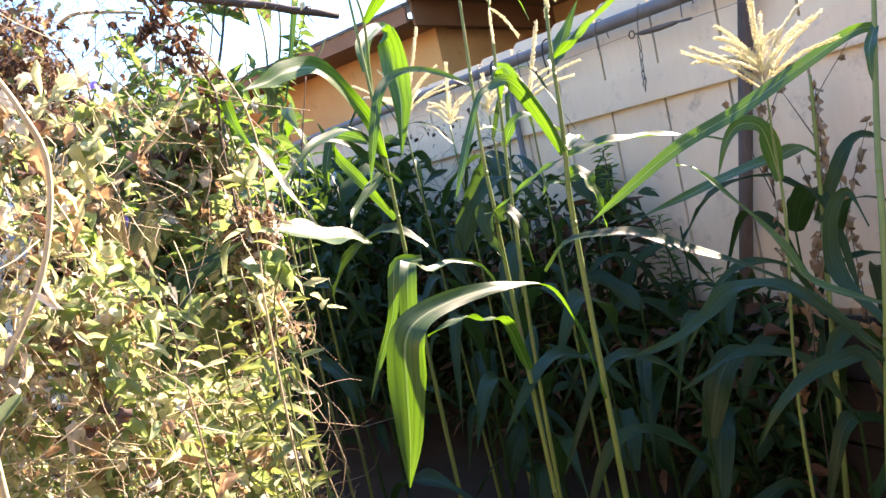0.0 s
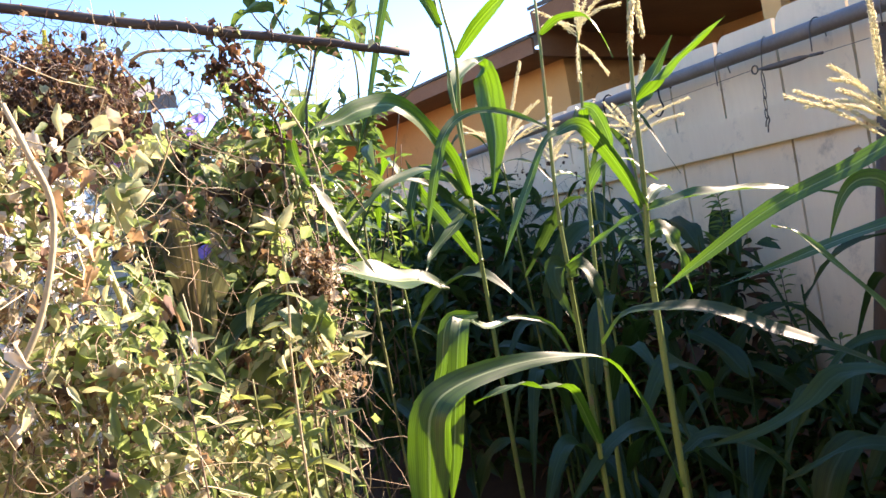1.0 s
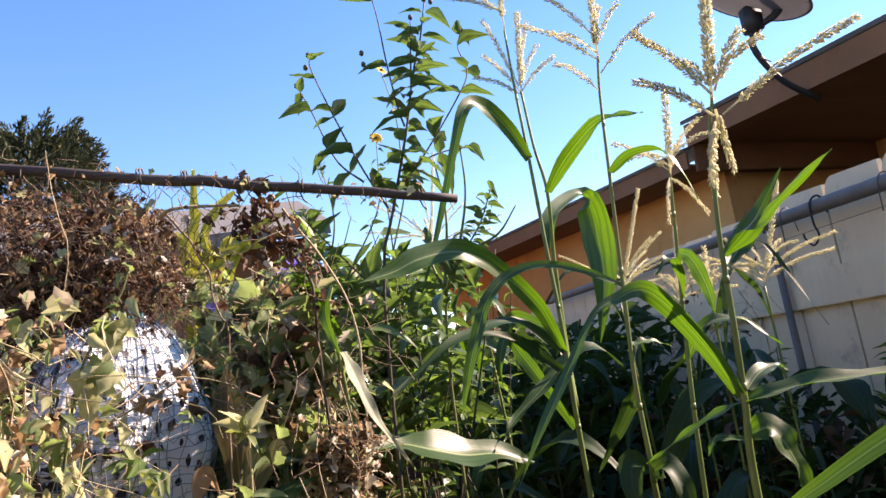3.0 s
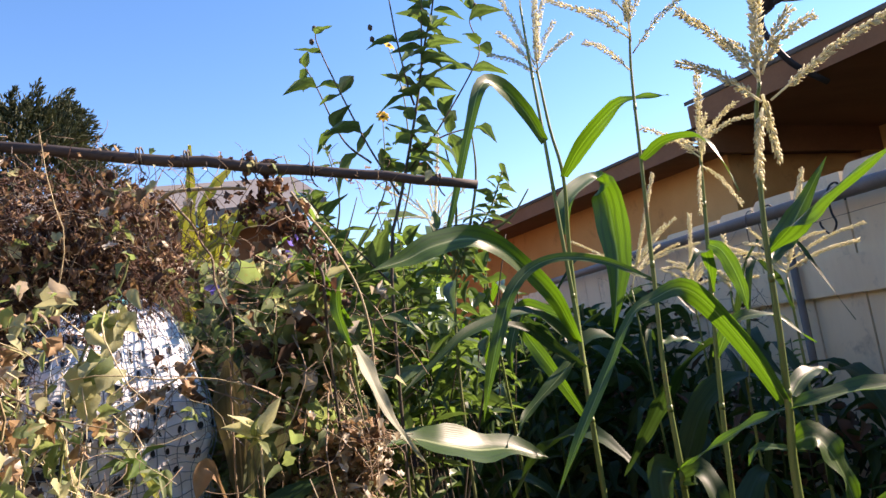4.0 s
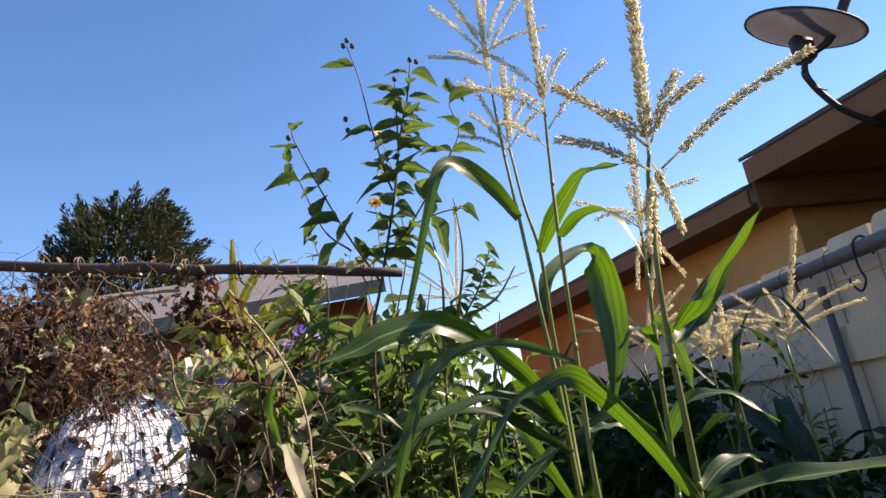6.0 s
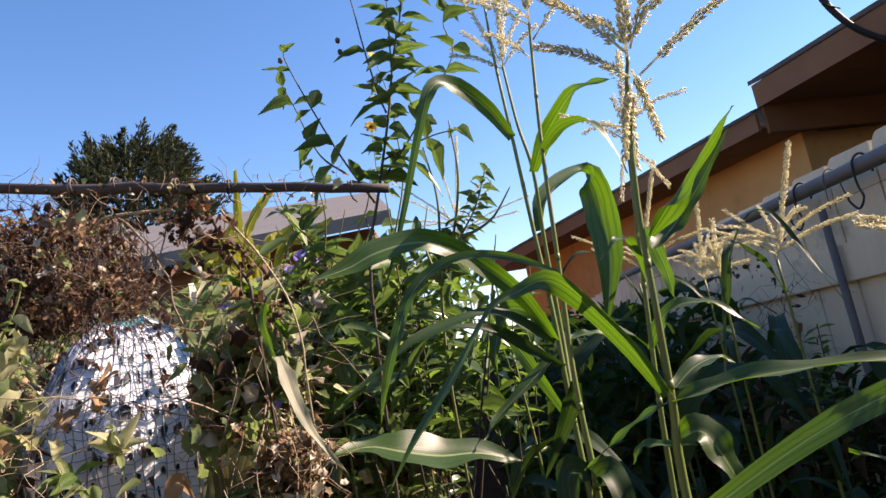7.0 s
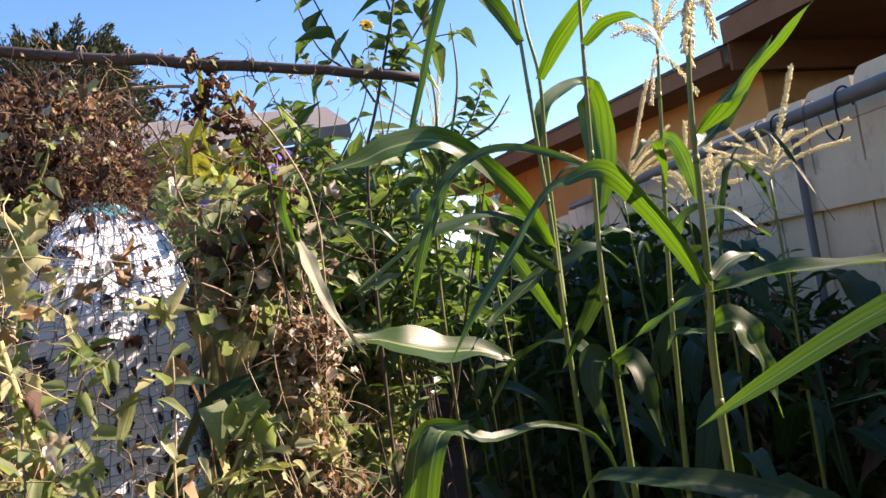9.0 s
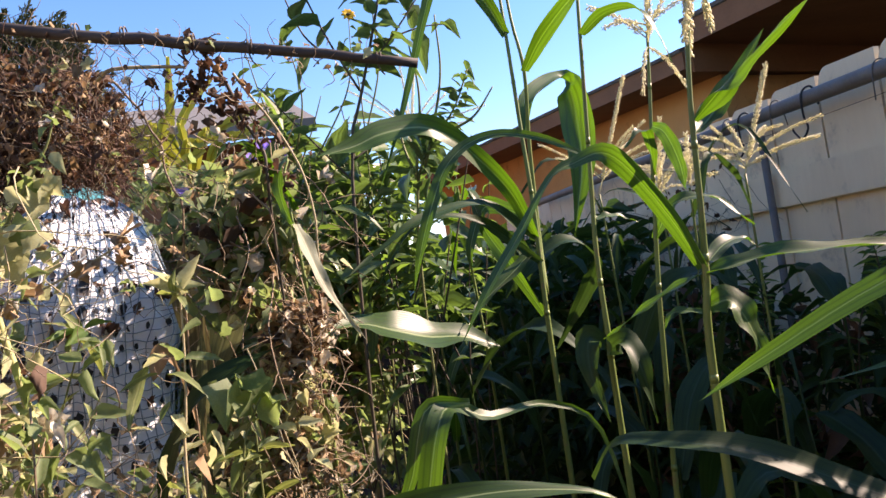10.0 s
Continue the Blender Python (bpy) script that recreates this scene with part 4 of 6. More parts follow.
def shoots(plant, branches, size, meshes, stem_mat, seed, step=0.06, r=0.005, start=0.0, droop=0.1, pairs=2, taper=0.5, bare=0.0):
    """Stems along the given lines with leaves in turned pairs; a leaf grows smaller towards the tip."""
    rnd = random.Random(seed)
    for pts in branches:
        axis = smooth_path(pts, 24)
        bm = bmesh.new()
        tube(bm, axis, [r, r * 0.4], 6)
        part("stem", bm, stem_mat, plant)
        length = sum((b - a).length for a, b in zip(axis, axis[1:]))
        turn, s = rnd.uniform(0, 6), start + 0.02
        while s < length:
            f = s / length
            k = min(int(f * 23), 22)
            p = axis[k].lerp(axis[k + 1], f * 23 - k)
            d = (axis[k + 1] - axis[k]).normalized()
            turn += 1.57 + rnd.uniform(-0.4, 0.4)
            for q in range(pairs):
                if rnd.random() < bare:
                    continue
                a = turn + q * math.tau / pairs
                out = d.orthogonal().normalized()
                out = Matrix.Rotation(a, 3, d) @ out
                w = out + d * rnd.uniform(0.1, 0.7) + Vector((0, 0, -droop * rnd.random() * 2))
                sz = size * (1 - taper * f) * rnd.uniform(0.65, 1.2)
                place("leaf", rnd.choice(meshes), leaf_pose(p + out * r, w, sz, rnd.uniform(-0.5, 0.5)), plant)
            s += step * rnd.uniform(0.7, 1.3)


def daisy(plant, p, face, r=0.028, petals=9):
    bm = bmesh.new()
    f = Vector(face).normalized()
    u = f.orthogonal().normalized()
    v = f.cross(u)
    for k in range(petals):
        a = k / petals * math.tau
        d = u * math.cos(a) + v * math.sin(a)
        q = Vector(p)
        ribbon(bm, [q + d * r * 0.2, q + d * r * 0.65 + f * r * 0.12, q + d * r], r * 0.5, f, 5, 2, 0.1, 0.0, lambda s: math.sin(math.pi * (0.15 + 0.8 * s)))
    head = part("flower_head", bm, PETAL, plant, "golden yellow flower")
    bm = bmesh.new()
    bmesh.ops.create_icosphere(bm, subdivisions=2, radius=r * 0.3, matrix=Matrix.Translation(Vector(p) + f * r * 0.05) @ Matrix.Diagonal((1, 1, 0.7, 1)))
    part("centre", bm, SUN_STEM, head)


def bud(plant, p, r=0.008):
    bm = bmesh.new()
    bmesh.ops.create_icosphere(bm, subdivisions=1, radius=r, matrix=Matrix.Translation(p) @ Matrix.Diagonal((1, 1, 1.3, 1)))
    part("bud", bm, SUN_STEM, plant)


tall = thing("sunflower_plant", "tall branching plant with dark stems, green leaves and buds", "plant", "sunflower plants")
shoots(tall, [[(-0.21, 1.90, 0.0), (-0.20, 1.89, 1.0), (-0.16, 1.88, 1.75), (-0.106, 1.88, 1.951), (-0.062, 1.88, 2.089), (-0.022, 1.88, 2.217), (0.006, 1.88, 2.324), (0.034, 1.88, 2.417), (0.052, 1.88, 2.459), (0.087, 1.88, 2.59)]], 0.135, SUN_MESH, SUN_STEM, 3, 0.080, 0.0055, 1.0, 0.3, 2, 0.40, 0.1)
shoots(tall, [[(-0.031, 1.88, 2.21), (-0.043, 1.869, 2.266), (-0.058, 1.846, 2.405), (-0.067, 1.823, 2.537), (-0.085, 1.8, 2.634)],
              [(-0.109, 1.88, 1.963), (-0.173, 1.863, 2.1), (-0.229, 1.846, 2.25), (-0.273, 1.829, 2.385), (-0.276, 1.82, 2.424)],
              [(-0.172, 1.88, 2.06), (-0.239, 1.897, 2.139), (-0.292, 1.932, 2.31), (-0.321, 1.95, 2.39)],
              [(-0.071, 1.88, 2.029), (0.021, 1.892, 2.13), (0.139, 1.918, 2.286), (0.192, 1.942, 2.379), (0.182, 1.968, 2.475), (0.201, 1.98, 2.526)],
              [(0.006, 1.88, 2.324), (0.02, 1.86, 2.436), (0.03, 1.84, 2.515)],
              [(-0.069, 1.88, 2.077), (0.082, 1.947, 2.141), (0.188, 1.98, 2.154)],
              [(-0.15, 1.88, 1.78), (-0.02, 1.94, 1.86), (0.10, 2.0, 1.88)], [(-0.16, 1.88, 1.72), (-0.27, 1.86, 1.86), (-0.36, 1.85, 1.98)]], 0.138, SUN_MESH, SUN_STEM, 5, 0.092, 0.0032, 0.04, 0.12, 2, 0.45, 0.15)
for p in ((-0.081, 1.80, 2.65), (-0.094, 1.8, 2.635), (-0.069, 1.80, 2.63), (0.087, 1.88, 2.60), (0.104, 1.87, 2.585), (0.032, 1.84, 2.526), (0.208, 1.98, 2.535), (-0.125, 1.85, 2.435), (-0.124, 1.85, 2.40), (-0.277, 1.82, 2.432), (-0.289, 1.83, 2.40), (-0.325, 1.95, 2.40)):
    bud(tall, p)
back = thing("sunflower_plant", "tall green plant with small yellow flowers behind the corn", "plant", "sunflower plants")
shoots(back, [[(-0.13, 2.2, 0.0), (-0.11, 2.2, 1.5), (-0.094, 2.2, 2.04), (-0.107, 2.2, 2.134), (-0.098, 2.2, 2.283)], [(-0.10, 2.2, 1.9), (-0.03, 2.2, 2.1), (-0.022, 2.2, 2.255), (-0.02, 2.2, 2.352), (-0.033, 2.2, 2.453), (-0.046, 2.2, 2.519)]], 0.075, SUN_MESH, GREEN_STEM, 8, 0.10, 0.0032, 1.2, 0.25, 2, 0.55, 0.35)
daisy(back, (-0.098, 2.19, 2.29), (0.2, -0.8, 0.3), 0.024)
daisy(back, (-0.046, 2.19, 2.525), (0.5, -0.6, 0.5), 0.024)
bushy = thing("sunflower_plant", "leafy green plant with slender side shoots", "plant", "sunflower plants")
shoots(bushy, [[(0.0, 2.0, 0.0), (-0.01, 2.0, 1.2), (0.02, 2.0, 1.689), (0.099, 2.0, 1.834), (0.165, 2.0, 1.923), (0.219, 2.0, 2.034)], [(0.03, 2.0, 1.70), (0.0, 2.05, 1.85), (0.03, 2.1, 1.98)], [(0.11, 2.0, 1.84), (0.2, 1.95, 1.87), (0.27, 1.95, 1.95)], [(0.02, 2.0, 1.72), (0.06, 1.98, 1.95), (0.05, 1.97, 2.12)], [(0.05, 2.0, 1.75), (0.13, 2.0, 2.0), (0.14, 1.99, 2.19)]], 0.095, SUN_MESH, GREEN_STEM, 9, 0.055, 0.005, 0.6, 0.2)
leafy = thing("sunflower_plant", "leafy green plant with crowded pointed leaves below the pole", "plant", "sunflower plants")
shoots(leafy, [[(-0.33, 2.1, 0.0), (-0.33, 2.1, 1.2), (-0.315, 2.1, 1.795), (-0.329, 2.1, 1.933), (-0.359, 2.1, 2.049)], [(-0.315, 2.1, 1.795), (-0.255, 2.1, 1.923), (-0.216, 2.1, 2.02)], [(-0.329, 2.12, 1.834), (-0.4, 2.12, 1.922), (-0.438, 2.12, 2.013)], [(-0.277, 2.05, 1.799), (-0.192, 2.05, 1.87), (-0.141, 2.05, 1.938)], [(-0.3, 2.05, 1.752), (-0.183, 2.05, 1.768), (-0.076, 2.05, 1.82)], [(-0.322, 2.1, 1.745), (-0.413, 2.1, 1.81), (-0.479, 2.1, 1.87)], [(-0.33, 2.1, 1.85), (-0.38, 2.05, 2.0), (-0.41, 2.02, 2.15)], [(-0.31, 2.08, 1.85), (-0.27, 2.03, 2.0), (-0.29, 2.0, 2.17)], [(-0.27, 2.05, 1.80), (-0.15, 2.02, 1.98), (-0.11, 2.0, 2.10)]], 0.10, SUN_MESH, GREEN_STEM, 14, 0.05, 0.0035, 0.25, 0.15)
rnd = random.Random(17)
for k in range(10):
    x, y = rnd.gauss(-0.13, 0.16), rnd.gauss(2.45, 0.18)
    h = rnd.uniform(1.6, 2.02)
    p = thing("leafy_shrub", "dense green leafy shrub stem in the bed", "shrub", "leafy green shrubs")
    lx, ly = rnd.uniform(-0.15, 0.15), rnd.uniform(-0.12, 0.1)
    shoots(p, [[(x, y, 0), (x + lx * 0.3, y + ly * 0.3, h * 0.6), (x + lx, y + ly, h)], [(x + lx * 0.2, y + ly * 0.2, h * 0.5), (x - lx, y + ly, h * 0.78), (x - lx * 1.6, y + ly * 1.5, h * 0.93)]], 0.12, SUN_MESH + LANCE_MESH, SUN_STEM, 100 + k, 0.085, 0.004, 0.95, 0.3)
for k, (x, y, h) in enumerate(((-0.46, 0.95, 1.02), (-0.43, 1.05, 1.08), (-0.52, 1.1, 1.2), (-0.62, 0.95, 1.15), (-0.42, 1.2, 1.3))):
    p = thing("lance_weed", "upright weed with narrow pale green leaves, in sunlight", "weed", "narrow-leaved weeds")
    shoots(p, [[(x, y, 0), (x + 0.02, y - 0.02, h * 0.6), (x + 0.03 * (-1) ** k, y - 0.03, h)]], 0.13, PALE_LANCE, GREEN_STEM, 60 + k, 0.06, 0.004, 0.3, 0.25)
for k, (pts, sz) in enumerate((([(1.36, 1.75, 0.0), (1.38, 1.75, 0.651), (1.41, 1.75, 0.84), (1.40, 1.75, 1.07)], 0.10), ([(1.15, 1.9, 0.0), (1.17, 1.85, 1.036), (1.27, 1.85, 1.23), (1.27, 1.85, 1.375)], 0.09), ([(1.33, 1.5, 0.0), (1.35, 1.5, 0.6), (1.36, 1.5, 0.85)], 0.09), ([(1.05, 2.2, 0.0), (1.1, 2.2, 1.0), (1.12, 2.2, 1.4)], 0.09))):
    p = thing("oleander_shrub", "dark narrow-leaved shrub growing against the white fence", "shrub", "shrubs by the fence")
    shoots(p, [pts], sz, LANCE_MESH, SUN_STEM, 80 + k, 0.045, 0.004, 0.35, 0.1, 3)
for k, pts in enumerate(([(1.18, 1.1, 0.0), (1.20, 1.1, 0.5), (1.23, 1.1, 0.838), (1.25, 1.1, 1.106), (1.262, 1.1, 1.42)], [(1.12, 1.0, 0.0), (1.175, 1.0, 0.684), (1.30, 1.0, 0.993), (1.37, 1.0, 1.236), (1.39, 1.0, 1.424)], [(1.30, 0.9, 0.0), (1.33, 0.92, 0.7), (1.35, 0.95, 1.2)])):
    p = thing("dry_weed", "dry dark weed with curled brown leaves by the fence", "weed", "dry weeds by the fence")
    shoots(p, [pts, [pts[-2], tuple(0.5 * (a + b) + 0.03 for a, b in zip(pts[-2], pts[-1])), (pts[-1][0] + 0.05, pts[-1][1] - 0.09, pts[-1][2] + 0.10)], [pts[-2], (pts[-1][0] - 0.03, pts[-1][1] + 0.10, pts[-1][2] + 0.02)]], 0.034, DRY_MESH, SUN_STEM, 90 + k, 0.035, 0.0024, 0.3, 0.6, 2, 0.4, 0.3)

# ---- vines on the trellis ----
VINE_MATS = [VINE_GREEN, VINE_YELLOW, DRY, DRY_PALE, DRY_DARK]


def open_gap(x, y, z):
    """Where the growth leaves the wrapped bundle uncovered."""
    return 0.7 < y < 2.06 and -0.60 * y - 0.05 < x < -0.345 * y - 0.03 and 1.10 < z < 1.5 + 0.15 * y


def tangle(name, label, count, spot, size, weights, templates, seed, twigs=0, twig_len=0.3, hang=0.6, twig_mat=None, gap=0.93, thin=1.0, withered=None, holes=-0.08):
    """Growth that nobody could count: leaves and thin stems through a volume. spot(rnd) gives a place in it."""
    rnd = random.Random(seed)
    placed = []
    while len(placed) < count:
        p = spot(rnd)
        if open_gap(*p) and rnd.random() < gap:
            continue
        clump = noise.noise(Vector(p) * 9 + Vector((seed, 0, 0)))
        if clump < holes and rnd.random() < 0.93:
            continue
        fresh = noise.noise(Vector(p) * 6 + Vector((0, seed, 9)))
        d = Vector((rnd.gauss(0, 1), rnd.gauss(0, 1), rnd.gauss(-hang, 0.7)))
        slot = rnd.choices(range(len(weights)), [w * ((2.2 if fresh > 0.08 else 0.6) if q < 2 else (0.35 if fresh > 0.08 else 1.3)) for q, w in enumerate(weights)])[0]
        pool = (withered or CRUMPLED) if slot >= 2 and rnd.random() < 0.75 else templates
        placed.append((rnd.choice(pool), leaf_pose(p, d, rnd.uniform(*size) * (0.75 if slot >= 2 else 1.35 if fresh > 0.08 else 1), rnd.uniform(-1.5, 1.5)), slot))
    ob = scatter(name, placed, VINE_MATS)
    tagged(ob, label, "vine", "", "stuff")
    if twigs:
        bm = bmesh.new()
        for _ in range(twigs):
            p = Vector(spot(rnd))
            if open_gap(*p) and rnd.random() < 0.75:
                continue
            pts = [p]
            d = Vector((rnd.gauss(0, 1), rnd.gauss(0, 1), rnd.gauss(-0.5, 1))).normalized()
            for _ in range(4):
                d = (d + Vector((rnd.gauss(0, 0.5), rnd.gauss(0, 0.5), rnd.gauss(0, 0.5)))).normalized()
                pts.append(pts[-1] + d * twig_len / 4 * rnd.uniform(0.6, 1.3))
            tube(bm, pts, [rnd.uniform(0.0010, 0.0024) * thin, 0.0007 * thin], 3, 7, False)
        tw = part(name + "_stems", bm, twig_mat or TWIG, ob)
        tw["kind"] = "stuff"
    return ob


def around(cx, cy, rx, ry, z0, z1):
    return lambda r: (cx + r.gauss(0, 0.5) * rx, cy + r.gauss(0, 0.5) * ry, r.uniform(z0, z1))


def along(a, b, thick, z0, z1):
    def spot(r):
        s = r.random()
        return (a[0] + (b[0] - a[0]) * s + r.gauss(0, thick), a[1] + (b[1] - a[1]) * s + r.gauss(0, thick), r.uniform(z0, z1))
    return spot


def under_pole(r):
    """A place in the curtain of dead growth that hangs just under the pole."""
    x = r.uniform(-1.50, -0.62)
    top = 1.965 - (x + 0.77) * 0.232 - 0.05 * max(0.0, r.gauss(0.3, 0.6))
    low = 1.47 + 0.24 * min(1.0, max(0.0, (x + 1.0) / 0.14))
    return (x, 1.42 + r.gauss(0, 0.08), top - (top - low) * r.random() ** 0.8)


def trellis_end(r):
    """Growth at the end of the trellis, thin low down between the bundle and the corn."""
    s = r.random()
    z = r.uniform(1.42, 1.70) if s > 0.5 else r.uniform(0.25, 1.25)
    return (-0.47 + 0.17 * r.random() + r.gauss(0, 0.045), 1.41 + r.gauss(0, 0.05), z)


def on_pole(r):
    """A place close round the pole."""
    k = r.uniform(0.1, 0.97) ** 1.3
    return (-1.6 + 1.57 * k, 1.35 - 0.17 * k + r.gauss(0, 0.012), 2.175 - 0.364 * k + r.gauss(0, 0.014))


def rising(r):
    """Growth at the back that stands higher towards the corn."""
    x = r.uniform(-0.85, -0.12)
    return (x, 2.53 + r.gauss(0, 0.11), r.uniform(0.3, 1.74 + 0.17 * min(1.0, max(0.0, (x + 0.52) / 0.2))))


tangle("near_vines", "yellowing and dry vine growth in bright sun", 3900, around(-0.80, 0.92, 0.19, 0.20, 0.25, 1.70), (0.013, 0.036), (7.0, 6.0, 2.0, 2.2, 0.9), OVALS + LANCES + LANCES + POINTED + HEARTS[4:], 201, 420, 0.26, 0.6, TWIG_PALE, thin=0.7, holes=0.07)
tangle("near_vines", "thin mixed vine growth and dry stems under the trellis", 1300, along((-0.75, 0.88), (-0.53, 1.16), 0.055, 0.2, 1.36), (0.018, 0.055), (8, 4.5, 2.0, 1.8, 1.2), LANCES + LANCES + OVALS + POINTED, 202, 190, 0.22, 0.6, TWIG, thin=0.7, holes=0.05)
tangle("dead_vines", "brown dead vine tangle draped over the wire netting", 12000, under_pole, (0.006, 0.018), (0.05, 0.10, 4.5, 0.40, 5.5), HEARTS, 203, 4800, 0.11, 0.6, TWIG_RED, thin=0.55, withered=TINY)
tangle("dead_vines", "curled dead leaves and stems hanging under the pole", 170, along((-1.3, 1.31), (-0.34, 1.24), 0.025, 1.72, 1.90), (0.010, 0.024), (0.3, 0.3, 2, 0.6, 5), HEARTS, 204, 150, 0.14, thin=0.7)
tangle("mixed_vines", "green and dry vines covering the trellis end", 900, trellis_end, (0.018, 0.060), (10, 4.0, 1.4, 1.2, 0.9), LANCES + LANCES + POINTED + HEARTS, 205, 190, 0.26, holes=0.05)
tangle("mixed_vines", "brown and green vine growth crowded below the cactus", 1800, along((-0.92, 2.52), (-0.27, 2.56), 0.08, 1.10, 1.94), (0.022, 0.07), (9, 3.4, 1.0, 0.6, 2.2), HEARTS + LANCES + POINTED, 213, 240, 0.24, holes=0.03)
tangle("dry_tendrils", "dry tendrils and leaf scraps wound on the pole", 110, on_pole, (0.006, 0.016), (0.2, 0.3, 4, 2, 3), HEARTS, 214, 120, 0.07, 0.3, TWIG, thin=0.6, withered=TINY)
tangle("dry_clump", "hanging clump of curled dry brown leaves", 1500, around(-0.318, 1.335, 0.055, 0.055, 1.08, 1.42), (0.009, 0.026), (0.2, 0.8, 6, 2.6, 0.8), HEARTS, 206, 160, 0.12, 0.6, TWIG)
tangle("green_vines", "green morning glory vines in part shade", 3800, rising, (0.022, 0.058), (7, 1.5, 1.5, 0.7), HEARTS + POINTED, 207, 360, 0.25)
tangle("green_vines", "green and dry climbing growth behind the bundle", 3200, along((-1.85, 2.0), (-1.38, 2.45), 0.15, 0.2, 1.85), (0.02, 0.055), (5, 2, 3, 1, 2), HEARTS + LANCES, 208, 200, 0.2)
tangle("green_vines", "tall mixed growth between the bundle and the added side wall", 2600, along((-2.3, 3.0), (-1.35, 3.3), 0.16, 0.2, 2.05), (0.03, 0.08), (6, 2, 3, 1, 3), HEARTS + POINTED, 215, 220, 0.3)
tangle("green_vines", "low mixed undergrowth in front of the bundle", 2400, along((-1.1, 1.55), (-0.45, 1.75), 0.13, 0.1, 1.12), (0.016, 0.042), (4, 2, 3, 2), HEARTS + LANCES, 209, 300, 0.2)
rnd = random.Random(64)
placed = []
for k in range(1250):
    x, y = rnd.gauss(-0.18, 0.17), rnd.gauss(2.6, 0.3)
    z = rnd.uniform(1.28, 1.88 + 0.14 * noise.noise(Vector((x * 4, y * 4, 2))) - 0.25 * max(0, x - 0.2))
    d = (rnd.gauss(0, 1), rnd.gauss(-0.3, 1), rnd.gauss(0.1, 0.6))
    placed.append((rnd.choice(POINTED + LANCES), leaf_pose((x, y, z), d, rnd.uniform(0.06, 0.15), rnd.uniform(-0.8, 0.8)), 0 if rnd.random() < 0.7 else 1))
tagged(scatter("shrubbery", placed, [SUN_LEAF, GREEN]), "dense green shrubbery filling the middle of the bed", "shrub", "", "stuff")

# undergrowth in the shade-darkened corn leaf colour, mixed with dead leaves
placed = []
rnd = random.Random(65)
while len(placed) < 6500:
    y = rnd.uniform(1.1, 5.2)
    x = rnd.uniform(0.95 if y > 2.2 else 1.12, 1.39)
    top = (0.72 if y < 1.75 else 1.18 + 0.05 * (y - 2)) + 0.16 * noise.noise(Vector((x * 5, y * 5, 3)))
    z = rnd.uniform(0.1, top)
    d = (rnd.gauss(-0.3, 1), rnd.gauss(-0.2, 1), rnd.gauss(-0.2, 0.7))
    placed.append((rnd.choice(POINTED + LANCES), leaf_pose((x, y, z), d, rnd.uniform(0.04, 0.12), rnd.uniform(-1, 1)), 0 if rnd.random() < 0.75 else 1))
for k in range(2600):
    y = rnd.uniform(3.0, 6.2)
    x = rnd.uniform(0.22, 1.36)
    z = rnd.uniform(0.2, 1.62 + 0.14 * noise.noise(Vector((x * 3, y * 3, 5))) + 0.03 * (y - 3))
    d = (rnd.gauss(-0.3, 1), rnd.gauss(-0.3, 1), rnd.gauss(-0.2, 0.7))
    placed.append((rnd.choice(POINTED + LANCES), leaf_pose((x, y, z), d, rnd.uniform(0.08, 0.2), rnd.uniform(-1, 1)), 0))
tagged(scatter("shrubbery", placed, [CORN_SHADED, DRY_DARK]), "tangled undergrowth in shade-darkened leaf colour along the foot of the white fence", "shrub", "", "stuff")

tangle("fence_vines", "dark bare climbing stems and dead leaves on the white fence", 170, along((1.36, 2.7), (1.38, 4.4), 0.03, 0.9, 1.75), (0.015, 0.035), (1, 0.3, 2, 0.2, 5), LANCES, 210, 130, 0.40, 0.6, SUN_STEM, thin=0.7)
tangle("dry_stems", "fine pale dry stems caught in the vines", 200, along((-0.85, 0.75), (-0.52, 1.13), 0.07, 0.4, 1.5), (0.01, 0.02), (1, 2, 2, 4), LANCES, 211, 520, 0.10, 0.4, TWIG, thin=0.5)

# upright dry stems that stand in the near growth
rnd = random.Random(71)
for k in range(12):
    s = rnd.random()
    x, y = -0.86 + 0.50 * s + rnd.gauss(0, 0.05), 0.80 + 0.42 * s + rnd.gauss(0, 0.07)
    h = rnd.uniform(0.85, 1.5) - 0.15 * s
    pts = [(x, y, 0)]
    for q in range(1, 7):
        pts.append((x + rnd.gauss(0, 0.012) * q + 0.01 * q * math.sin(k), y + rnd.gauss(0, 0.01) * q, h * q / 6))
    bm = bmesh.new()
    r0 = rnd.uniform(0.0016, 0.0034)
    tube(bm, pts, [r0, r0 * 0.5], 5, 22)
    for q in range(rnd.randint(2, 5)):
        c = Vector(pts[rnd.randint(2, 5)])
        e = c + Vector((rnd.gauss(0, 0.05), rnd.gauss(0, 0.05), rnd.uniform(0.04, 0.13)))
        tube(bm, [c, c.lerp(e, 0.5) + Vector((rnd.gauss(0, 0.012), 0, -0.01)), e], [r0 * 0.6, r0 * 0.3], 4, 8)
    part("stem", bm, rnd.choice((TWIG_PALE, TWIG, TWIG)), thing("dry_stalk", "bare pale dry stalk standing among the vines", "dry plant", "dry stalks among the vines"))

